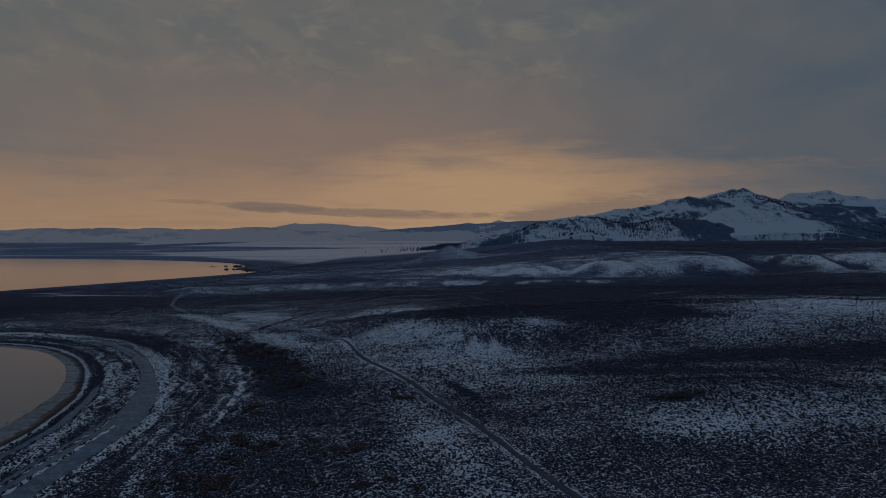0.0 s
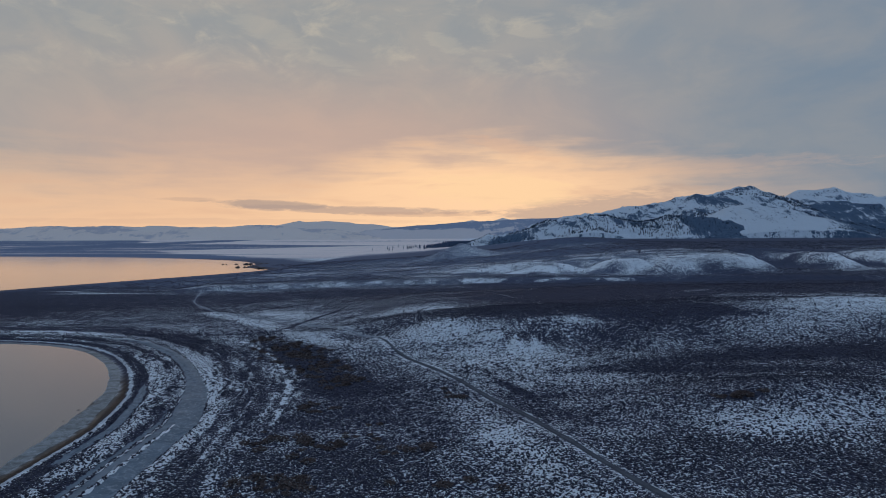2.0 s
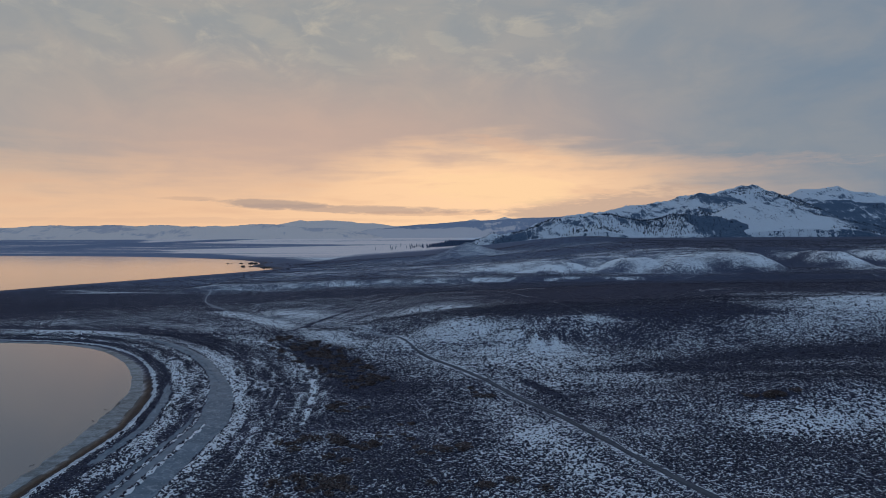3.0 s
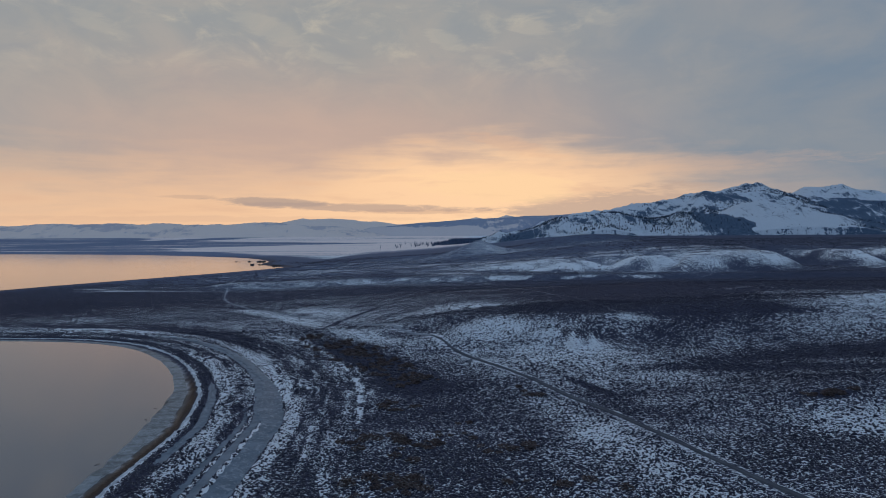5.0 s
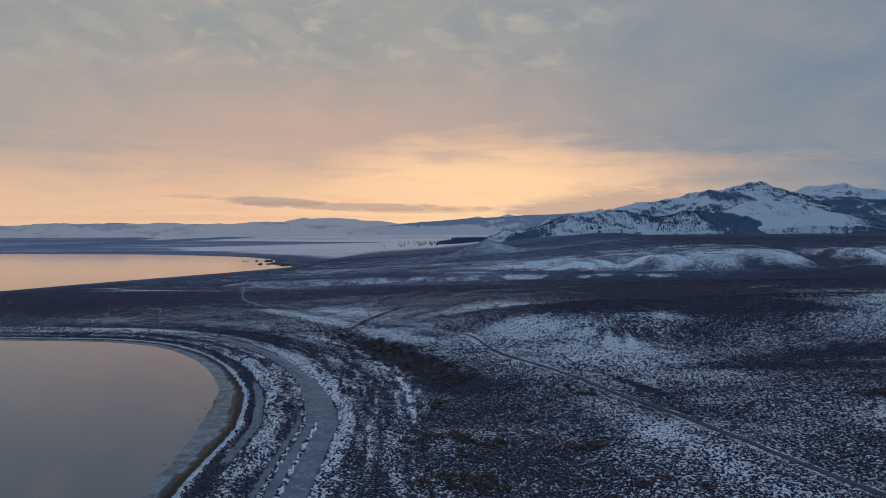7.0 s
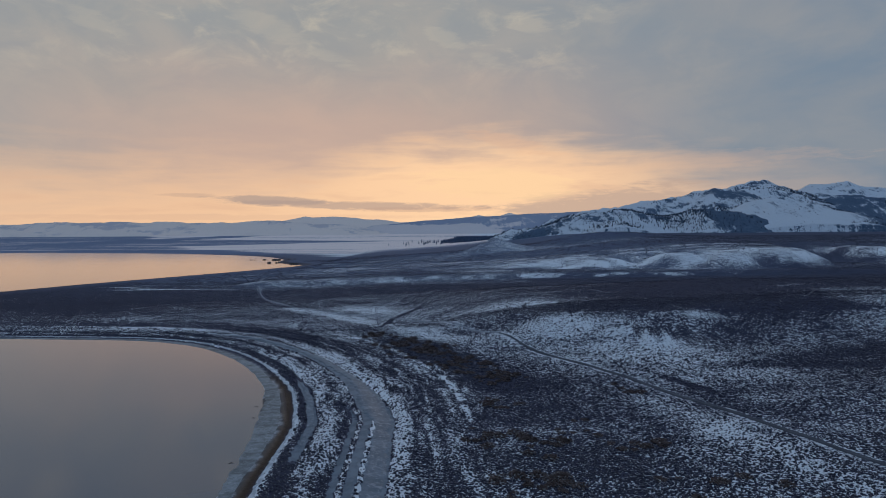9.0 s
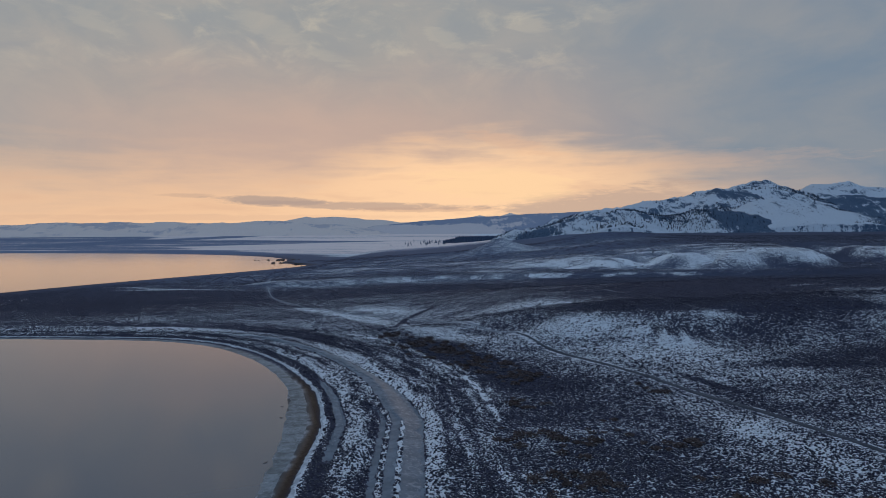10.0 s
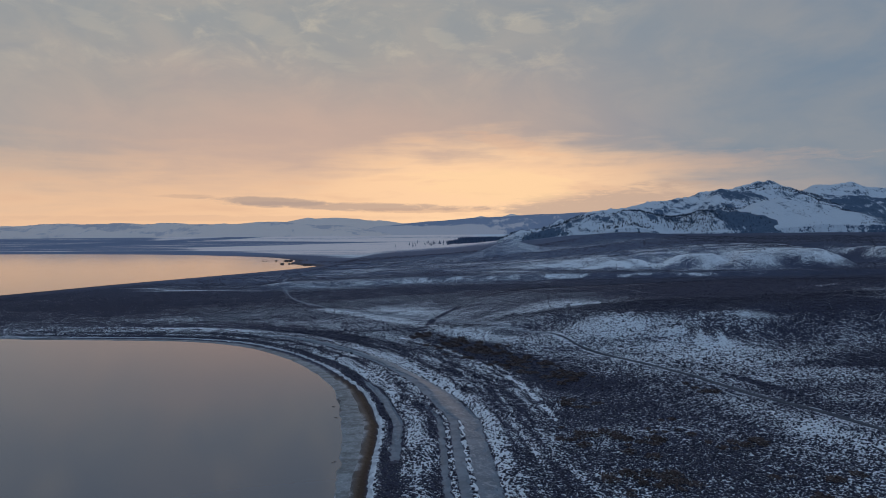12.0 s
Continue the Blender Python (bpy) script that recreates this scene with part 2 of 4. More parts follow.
def lobes(x, y):
    """1 on the rounded noses of the old lake terrace, 0 in the gullies between them."""
    gap = np.ones(np.shape(x))
    wx, wy = x + 9 * (fbm(x / 30, y / 30, 3, 54) - 0.5), y + 14 * (fbm(x / 26, y / 40, 3, 55) - 0.5)
    for cx, cy, rx, ry in LOBES:
        a, b = (wx - cx) / rx, (wy - cy) / ry
        gap = gap * (1 - 0.97 * np.exp(-(a * a + b * b) ** 1.7))
    return 1 - gap


def terrace_step(x, y):
    """0 below the old lake terrace, 1 on top of it: a lobed, gullied bluff."""
    foot = along_x(x, FRONT_FOOT) + 40 * (fbm(x / 60, y / 200, 3, 51) - 0.5)
    step = sstep(y, foot, foot + 55 + 45 * sstep(x, 290, 340))
    return 1 - (1 - step) * (1 - lobes(x, y))


def scarp_step(x, y):
    """0 in front of the low scarp below the terrace, 1 behind it."""
    return sstep(y + 26 * (fbm(x / 60, y * 0, 3, 5) - 0.5) + 9 * (fbm(x / 14, y * 0, 2, 6) - 0.5), 582, 600)


def height(x, y, d=None, along=None):
    """The ground's height over the lake."""
    x, y = np.asarray(x, float), np.asarray(y, float)
    if d is None:
        d, along = lake_distance(x, y)
    if along is None:
        along = y * 0
    ragged = d + 1.6 * (fbm(along / 4.5, along * 0, 3, 44) - 0.5) * sstep(y, 330, 220)
    e = x - np.interp(y, [a for a, b in INLAND], [b for a, b in INLAND])
    dry = np.maximum(0, d - shelf_width(x, y))
    z = np.where(ragged < 0, np.maximum(-3.0, 0.12 * ragged), 0.10 * sstep(ragged, 0, 0.8) + 1.15 * (1 - np.exp(-dry / 9)))
    near = sstep(dry, 4, 9) * sstep(dry, 60, 40) * sstep(y, 420, 300)
    z = z + near * 0.28 * np.sin(dry * 0.62 + 0.6)
    rise = 9 * (1 - np.exp(-np.maximum(e, 0) / 180)) * sstep(d, 20, 70)
    rise = rise + 10 * sstep(y, 800, 1400) * sstep(e, 0, 330)
    rise = rise + along_x(x, TERRACE) * terrace_step(x, y) + 0.02 * np.clip(y - 740, 0, 100) * sstep(x, 60, 200)
    z = z + rise * sstep(y, 2600, 1700) + 0.012 * np.maximum(0, y - 1900) * sstep(d, 0, 400)
    z = z + 4.4 * scarp_step(x, y) * sstep(x, -275, -225) * sstep(y, 2600, 1700)
    for cx, cy, rx, ry, h, turn in HILLOCKS + HILLS:
        z = z + h * blob(x, y, cx, cy, rx, ry, turn)
    # the dark plateau behind the knobs
    edge = along_x(x, PLATEAU_EDGE) + 8 * (fbm(x / 14, y * 0, 3, 57) - 0.5)
    lift = sstep(y, edge - 12 * sstep(x, 35, 70), edge + 20 + 26 * sstep(x, 35, 70)) * sstep(y, 520, 410) * sstep(x, -95, -30)
    z = z + lift * np.maximum(0, along_x(x, PLATEAU_TOP) + 2.2 * (fbm(x / 40, y / 40, 3, 58) - 0.5) - z)
    for tx, ty, fx, fy, h, wide in KNOBS:
        vx, vy = fx - tx, fy - ty
        t = np.clip(((x - tx) * vx + (y - ty) * vy) / (vx * vx + vy * vy), 0, 1)
        away = np.hypot(x - tx - t * vx, y - ty - t * vy) * (0.7 + 0.6 * fbm(x / 3, y / 3, 2, 9))
        z = z + h * (1 - 0.7 * t) * np.maximum(0, 1 - away / wide)
    # one pointed cinder cone
    r = np.hypot(x - 9, y - 987)
    z = z + 20 * np.maximum(0, 1 - r / 62) ** 1.35
    rough = sstep(d, 40, 90)
    z = z + rough * (1.4 * (fbm(x / 45, y / 45, 4, 2) - 0.5) + 0.5 * (fbm(x / 9, y / 9, 3, 4) - 0.5))
    z = z + rough * sstep(y, 560, 640) * sstep(y, 1300, 900) * 5 * (fbm(x / 95, y / 60, 4, 8) - 0.5)
    return z


# snow cover: spots that hold more (or less) snow: middle, half widths, amount, turn
SNOW_NEAR = [(-25, 282, 26, 10, 0.26, 4), (2, 269, 6, 3, 0.24, -25), (12.5, 261, 2.4, 4, 0.2, 0), (21, 261, 2.4, 4, 0.18, 0), (18, 252, 24, 8, 0.12, 0), (22, 238, 26, 14, 0.10, -20), (64, 157, 18, 9, 0.16, 0), (185, 306, 58, 11, 0.38, 3), (235, 330, 70, 14, 0.22, 0),
             (-112, 402, 32, 11, 0.26, -38), (0, 150, 7, 40, 0.2, 16), (20, 215, 40, 22, 0.1, 0), (95, 160, 40, 14, 0.1, 0)]
SNOW_BAND = [(-165, 420), (-133, 385), (-114, 360), (-98, 334), (-85, 316), (-74, 304), (-62, 290)]
BARE_NEAR = [(-44, 190, 32, 80, 0.05, 12), (-75, 267, 56, 10, 0.32, -62), (-50, 212, 9, 14, 0.16, 24), (-40, 135, 12, 18, 0.12, 10), (61, 171, 5, 1.8, 0.6, 0), (75, 390, 90, 30, 0.2, 0),
             (100, 240, 60, 9, 0.22, 5), (-330, 430, 90, 60, 0.15, 0), (75, 218, 50, 7, 0.2, -6), (230, 250, 80, 22, 0.2, 0), (6, 200, 1.8, 11, 0.4, 21)]
SNOW_FAR = [(42, 284, 11, 4, 0.17, 0), (120, 372, 20, 6, 0.22, 0), (-19, 334, 26, 12, 0.17, 0), (-235, 600, 60, 7, 0.15, 0), (-25, 628, 20, 5, 0.5, -15), (-390, 600, 60, 4, 0.5, -20), (-310, 568, 40, 4, 0.45, 0),
            (60, 655, 30, 5, 0.3, 0)]
BARE_FAR = [(20, 520, 330, 40, 0.16, 0), (300, 552, 190, 34, 0.30, 0), (60, 330, 60, 36, 0.28, 0), (85, 296, 26, 9, 0.3, 0), (20, 310, 30, 16, 0.2, 0), (345, 715, 24, 60, 0.5, -6), (435, 735, 7, 60, 0.5, 8), (400, 1180, 700, 190, 0.9, 0), (210, 400, 120, 55, 0.18, 0), (300, 860, 300, 60, 0.35, 0),
            (175, 1075, 110, 36, 0.4, 0)]
BERM = [(-124, 318), (-108, 304), (-89, 275), (-74, 240), (-66, 213), (-63, 193), (-61, 172)]
FLATS = [(-1500, 2420), (-1420, 2900), (-1330, 3900), (-1200, 5000)]
WASH = [(-99, 330), (-97, 358), (-91, 380), (-82, 398)]


def snow_cover(x, y, z, d, along):
    """How much snow lies at a place, 0 to 1."""
    s = 0.46 - 0.03 * sstep(x, -20, 60) + 0.26 * (fbm(x / 80, y / 34, 4, 11) - 0.5) + 0.16 * (fbm(x / 16, y / 10, 4, 12) - 0.5)
    s = s - 0.09 * sstep(y, 290, 400) * sstep(y, 660, 600) + 0.02 * sstep(y, 300, 380) * sstep(x, 60, -40)
    s = s - 0.14 * sstep(y, 600, 660) * (1 - 0.9 * sstep(x, -120, 40))
    uneven = 0.45 + 1.1 * fbm(x / 11, y / 7, 4, 13)
    for cx, cy, rx, ry, a, turn in SNOW_NEAR + SNOW_FAR:
        s = s + a * uneven * blob(x, y, cx, cy, rx, ry, turn)
    for cx, cy, rx, ry, a, turn in BARE_NEAR + BARE_FAR:
        s = s - a * blob(x, y, cx, cy, rx, ry, turn)
    s = s + 0.22 * uneven * sstep(line_distance(x, y, SNOW_BAND)[0], 10.0, 1.0)
    s = s - 0.3 * sstep(line_distance(x, y, WASH)[0], 2.0, 0.8)
    s = s + sstep(y, 590, 640) * sstep(y, 1000, 850) * 0.5 * (fbm(x / 24, y / 16, 4, 14) - 0.5)
    # the faces of the terrace and of the scarp below it: white noses, dark gullies
    step, nose = terrace_step(x, y), lobes(x, y)
    face = sstep(step, 0.04, 0.3) * sstep(step, 1.02, 0.93) * sstep(x, -70, 10)
    s = s + face * 0.12 * sstep(nose, 0.1, 0.5) + 0.04 * nose * sstep(y, 760, 700) + 0.42 * (fbm((x + 0.7 * y) / 16, y / 50, 4, 60) - 0.5) * np.maximum(nose, face)
    low = scarp_step(x, y)
    s = s + 0.40 * (fbm(x / 7, y / 5, 3, 66)) * sstep(low, 0.02, 0.3) * sstep(low, 1.0, 0.7) * sstep(fbm(x / 17, y / 12, 3, 59), 0.40, 0.56) * sstep(x, -240, -200) * sstep(x, 215, 180) * (0.65 + 0.35 * sstep(x, -70, 0))
    # wide snowfields: the far plain, the flanks of the cone
    e = x - np.interp(y, [a for a, b in INLAND], [b for a, b in INLAND])
    zone = np.maximum(sstep(y, 1500, 1800), sstep(y, 1180, 1330) * sstep(e, 30, -50))
    plain = sstep(d, 15, 170) * (0.74 + 0.7 * (fbm(x / 700, y / 120, 4, 21) - 0.5) + 0.6 * (fbm(x / 190, y / 34, 4, 23) - 0.5))
    bound = np.interp(y, (1600, 2150, 2350, 2700, 3000, 3300, 6000), (-450, -930, -650, -250, -900, -1500, -2600)) + 160 * (fbm(y / 130, x / 700, 3, 22) - 0.5)
    plain = plain - 0.5 * sstep(x, bound, bound - 110) * sstep(y, 1400, 1600)
    plain = plain - 0.55 * sstep(line_distance(x, y, FLATS)[0] + 120 * (fbm(x / 400, y / 150, 3, 24) - 0.5), 170, 90)
    s = s * (1 - zone) + plain * zone
    s = s + 0.17 * blob(x, y, 0, 970, 110, 40) + 0.12 * blob(x, y, 180, 985, 110, 36)
    s = s + 0.6 * blob(x, y, 700, 1395, 400, 22)
    # bands of the old beaches, along the near bay
    w = d - shelf_width(x, y) + 1.1 * (fbm(along / 16, d / 30, 4, 31) - 0.5)
    bands = np.interp(w, (0, 1.5, 1.8, 3.2, 3.8, 7.6, 8.6, 13, 15, 18, 20.5, 21, 29, 30.5, 33, 60),
                      (0, 0.0, 0.5, 0.6, 0.26, 0.28, 0.60, 0.56, 0.43, 0.54, 0.60, 0.70, 0.70, 0.66, 0.42, 0.42))
    bands = bands + 0.7 * (fbm(along / 11, d / 1.3, 4, 33) - 0.5)
    bands = bands - 0.17 * sstep(y, 255, 305) * sstep(w, 4, 8)
    inshore = sstep(d, 60, 42) * sstep(y, 470, 330) * sstep(x, -330, -230)
    s = s * (1 - inshore) + bands * inshore
    # one ragged white berm along the shrubs
    near_berm, run = line_distance(x, y, BERM)
    ridge = sstep(near_berm + 1.6 * (fbm(run / 5, x * 0, 3, 35) - 0.5), 1.5, 0.5) * sstep(fbm(run / 9, x * 0 + 3, 3, 36), 0.34, 0.46)
    twin = sstep(np.abs(near_berm - 3.4) + 1.6 * (fbm(run / 4, x * 0, 3, 37) - 0.5), 1.0, 0.3) * sstep(fbm(run / 7, x * 0 + 6, 3, 38), 0.42, 0.54)
    s = s + 0.42 * ridge + 0.16 * twin
    # flat shore of the far bay: bare mud, then little snow
    s = s - 0.5 * sstep(d, 90, 35) * (1 - inshore) * sstep(y, 440, 520) - 0.08 * sstep(x, -200, -300) * sstep(y, 380, 480) * sstep(y, 1300, 900)
    s = np.maximum(s, 0.2 * sstep(y, 420, 320) * sstep(d, 8, 14))
    return np.clip(s, 0, 1)


def ice_cover(x, y, d, along):
    """Old channels and pools between the beaches, frozen and grey."""
    w = d - shelf_width(x, y) + 1.3 * (fbm(along / 18, d / 40, 3, 41) - 0.5)
    out = 28.4 - 3.6 * sstep(y, 190, 240)
    main = sstep(w, 19.2, 20.2) * sstep(w, out, out - 1.0) * sstep(y, 330, 290)
    bar = sstep(np.abs(w - 22.6), 0.9, 0.4) * sstep(y, 178, 168)
    arm = sstep(w, 16.2, 16.8) * sstep(w, 18.6, 18.0) * sstep(y, 205, 170)
    inner = sstep(w, 5.0, 5.6) * sstep(w, 8.0, 7.4) * sstep(y, 235, 205) * sstep(y, 138, 150)
    return np.clip(main - bar + arm * 0.8 + inner, 0, 1) * sstep(x, -330, -280) * sstep(x, 60, 40)


# ---------------------------------------------------------------- materials
SNOW = (0.80, 0.83, 0.85)


def spread(t, noise, gain=2.3):
    """Widens a noise, which keeps to the middle, over 0 to 1."""
    return nmath(t, "ADD", nmath(t, "MULTIPLY", nmath(t, "SUBTRACT", noise, 0.5), gain), 0.5, clamp=True)


def ground_material():
    m, t, p = material("snowy_sagebrush_ground")
    co = ncoord(t)
    place = t.nodes.new("ShaderNodeSeparateXYZ")
    t.links.new(co, place.inputs[0])
    inland, beyond = nramp(t, place.outputs[1], 130, 330), nramp(t, place.outputs[1], 380, 800)
    flat = nscale(t, co, 1.0, 0.6, 1.0)

    def drift_noise(a, b, c, detail, rough, distortion, gain):
        """Close brush on the flats, larger bushes and drifts inland, larger still on the far slopes."""
        n = nmix(t, inland, spread(t, nnoise(t, co, a, detail, rough, distortion), gain), spread(t, nnoise(t, flat, b, detail, rough, distortion), gain))
        return nmix(t, beyond, n, spread(t, nnoise(t, flat, c, detail, rough, distortion), gain))

    grain = drift_noise(1.5, 1.25, 0.75, 3, 0.6, 0.4, 2.4)
    fine = drift_noise(3.4, 2.6, 1.6, 3, 0.6, 0.0, 2.1)
    clump = drift_noise(0.3, 0.3, 0.16, 3, 0.6, 0.4, 2.3)
    broad = nnoise(t, co, 0.035, 4, 0.6)
    dirt = nmix(t, broad, (0.047, 0.049, 0.079), (0.078, 0.077, 0.110))
    dirt = nmix(t, nmath(t, "MULTIPLY", fine, 0.6), dirt, (0.034, 0.036, 0.056))
    # distance haze put into the colour: far dirt turns lighter and bluer
    dirt = nmix(t, nattr(t, "hazy"), dirt, nmix(t, broad, (0.12, 0.165, 0.26), (0.19, 0.24, 0.34)))
    cover = nattr(t, "snow")
    level = nmath(t, "ADD", nmath(t, "MULTIPLY", grain, 0.56), nmath(t, "ADD", nmath(t, "MULTIPLY", fine, 0.30), nmath(t, "MULTIPLY", clump, 0.14)))
    limit = nmath(t, "SUBTRACT", 0.95, nmath(t, "MULTIPLY", cover, 0.94))
    mask = nramp(t, nmath(t, "SUBTRACT", level, limit), nramp(t, beyond, 0.0, 1.0, -0.025, -0.15), nramp(t, beyond, 0.0, 1.0, 0.025, 0.15))
    white = nmix(t, nnoise(t, co, 0.4, 3), (0.66, 0.70, 0.74), SNOW)
    # far snow takes on the haze's pink tint
    white = nmix(t, nramp(t, nattr(t, "hazy"), 0.45, 1.0), white, (0.88, 0.755, 0.71))
    colour = nmix(t, mask, dirt, white)
    # frozen channels and pools
    ice = nattr(t, "ice")
    ice = nramp(t, nmath(t, "ADD", ice, nmath(t, "MULTIPLY", nmath(t, "SUBTRACT", nmath(t, "ADD", nmath(t, "MULTIPLY", grain, 0.5), nmath(t, "MULTIPLY", clump, 0.5)), 0.5), 1.0)), 0.4, 0.56)
    frozen = nmix(t, nramp(t, nnoise(t, co, 0.25, 4, 0.6), 0.35, 0.65), (0.12, 0.16, 0.20), (0.19, 0.24, 0.29))
    frozen = nmix(t, nramp(t, fine, 0.9, 1.0), frozen, (0.06, 0.06, 0.07))
    colour = nmix(t, ice, colour, frozen)
    # ice shelf on the water's edge, streaked across
    shelf, tone = nattr(t, "shelf"), nattr(t, "tone")
    plate = nmix(t, nramp(t, nmath(t, "ADD", tone, nmath(t, "MULTIPLY", nmath(t, "SUBTRACT", fine, 0.5), 0.3)), 0.3, 0.75), (0.07, 0.075, 0.08), (0.34, 0.37, 0.40))
    colour = nmix(t, shelf, colour, plate)
    # wet sand
    wet = nattr(t, "wet")
    colour = nmix(t, wet, colour, nmix(t, fine, (0.026, 0.019, 0.016), (0.056, 0.040, 0.032)))
    t.links.new(colour, p.inputs["Base Color"])
    slick = nmath(t, "MAXIMUM", ice, shelf)
    rough = nmath(t, "SUBTRACT", 0.92, nmath(t, "MULTIPLY", slick, 0.40))
    rough = nmath(t, "SUBTRACT", rough, nmath(t, "MULTIPLY", wet, 0.30))
    t.links.new(rough, p.inputs["Roughness"])
    p.inputs["Specular IOR Level"].default_value = 0.06
    bump(t, p, nmath(t, "MULTIPLY", nmath(t, "ADD", mask, grain), nmath(t, "SUBTRACT", 1.0, nmath(t, "MULTIPLY", slick, 0.9))), 0.5, 0.2)
    return m


def water_material():
    m, t, p = material("still_lake_water")
    co = ncoord(t)
    p.inputs["Base Color"].default_value = (0.034, 0.078, 0.132, 1)
    p.inputs["IOR"].default_value = 1.7
    p.inputs["Roughness"].default_value = 0.09
    bump(t, p, nmath(t, "ADD", nnoise(t, co, 0.5, 3), nnoise(t, nscale(t, co, 0.3, 1, 1), 0.07, 3)), 0.06, 0.04)
    return m


def brush_material(name, dark, light, frost):
    m, t, p = material(name)
    geo = t.nodes.new("ShaderNodeNewGeometry")
    co = ncoord(t)
    c = nmix(t, geo.outputs["Random Per Island"], dark, light)
    c = nmix(t, nramp(t, nnoise(t, co, 3.0, 3), 0.35, 0.7), c, tuple(v * 0.5 for v in dark))
    up = t.nodes.new("ShaderNodeSeparateXYZ")
    t.links.new(geo.outputs["Normal"], up.inputs[0])
    snow = nmath(t, "MULTIPLY", nramp(t, up.outputs[2], 0.72, 0.95), nramp(t, nnoise(t, co, 2.2, 3), 0.52, 0.62))
    c = nmix(t, nmath(t, "MULTIPLY", snow, frost), c, SNOW)
    t.links.new(c, p.inputs["Base Color"])
    p.inputs["Roughness"].default_value = 0.95
    p.inputs["Specular IOR Level"].default_value = 0.1
    return m


def mountain_material(name, rock_a, rock_b, white=SNOW, size=1.0):
    m, t, p = material(name)
    co = ncoord(t)
    patch = spread(t, nnoise(t, co, 0.035 / size, 5, 0.65, 0.4))
    grain = spread(t, nnoise(t, co, 0.30 / size, 4, 0.7))
    gully = spread(t, nnoise(t, nscale(t, co, 1, 0.25, 0.25), 0.09 / size, 4, 0.6))
    rock = nmix(t, grain, rock_a, rock_b)
    level = nmath(t, "ADD", nmath(t, "MULTIPLY", patch, 0.24), nmath(t, "ADD", nmath(t, "MULTIPLY", grain, 0.42), nmath(t, "MULTIPLY", gully, 0.34)))
    limit = nmath(t, "SUBTRACT", 0.98, nmath(t, "MULTIPLY", nattr(t, "snow"), 0.94))
    mask = nramp(t, nmath(t, "SUBTRACT", level, limit), -0.05, 0.05)
    t.links.new(nmix(t, mask, rock, nmix(t, grain, white, tuple(v * 0.82 for v in white))), p.inputs["Base Color"])
    p.inputs["Roughness"].default_value = 0.95
    p.inputs["Specular IOR Level"].default_value = 0.1
    bump(t, p, nmath(t, "ADD", patch, grain), 0.6, 5.0)
    return m


def plain_material(name, a, b, scale, rough=0.9):
    m, t, p = material(name)
    co = ncoord(t)
    c = nmix(t, nramp(t, nnoise(t, co, scale, 4, 0.6), 0.3, 0.7), a, b)
    c = nmix(t, nmath(t, "MULTIPLY", nnoise(t, co, scale * 9, 3), 0.4), c, tuple(v * 0.55 for v in a))
    t.links.new(c, p.inputs["Base Color"])
    p.inputs["Roughness"].default_value = rough
    p.inputs["Specular IOR Level"].default_value = 0.15
    return m


GROUND_M = ground_material()
WATER_M = water_material()
SAGE_M = brush_material("dry_sagebrush", (0.044, 0.044, 0.064), (0.090, 0.084, 0.108), 0.5)
SHRUB_M = brush_material("dark_willow_twigs", (0.088, 0.066, 0.064), (0.15, 0.108, 0.096), 0.35)
# needles blued for the haze over the mountain woods
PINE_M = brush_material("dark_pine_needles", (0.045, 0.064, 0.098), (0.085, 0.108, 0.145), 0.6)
# lighter and bluer still: thicker haze painted on the plain's pines
FAR_PINE_M = brush_material("haze_blue_pines", (0.060, 0.090, 0.155), (0.095, 0.130, 0.200), 0.5)
BARK_M = plain_material("pine_bark", (0.05, 0.035, 0.028), (0.09, 0.065, 0.05), 2.0)
PATH_M = plain_material("snow_filled_track", (0.26, 0.29, 0.33), (0.42, 0.45, 0.49), 0.35)
ROAD_M = plain_material("packed_dirt_and_snow", (0.078, 0.086, 0.104), (0.125, 0.136, 0.158), 0.35)
ROCK_M = plain_material("dark_wet_tufa", (0.05, 0.04, 0.036), (0.11, 0.09, 0.08), 1.2, 0.7)
SNOWBANK_M = plain_material("ploughed_snow", (0.72, 0.76, 0.80), (0.82, 0.85, 0.88), 0.6)
RIM_M = plain_material("sandy_snow", (0.40, 0.44, 0.48), (0.70, 0.74, 0.78), 0.5)
# the rock's navy tint is air haze put into its colour
NEAR_MTN_M = mountain_material("snowy_pumice_slope", (0.036, 0.075, 0.140), (0.16, 0.215, 0.285), (0.72, 0.785, 0.855))
# distance haze is painted in: pale rock, warm pinkish snow
FAR_MTN_M = mountain_material("hazed_far_range", (0.52, 0.49, 0.53), (0.70, 0.62, 0.62), (0.97, 0.83, 0.75), 1.1)
# forest colour lightened and blued to stand in for haze, between real snow patches
WOOD_SLOPE_M = mountain_material("hazed_snowy_forest_slope", (0.27, 0.31, 0.41), (0.35, 0.39, 0.48), (0.78, 0.70, 0.69), 2.0)


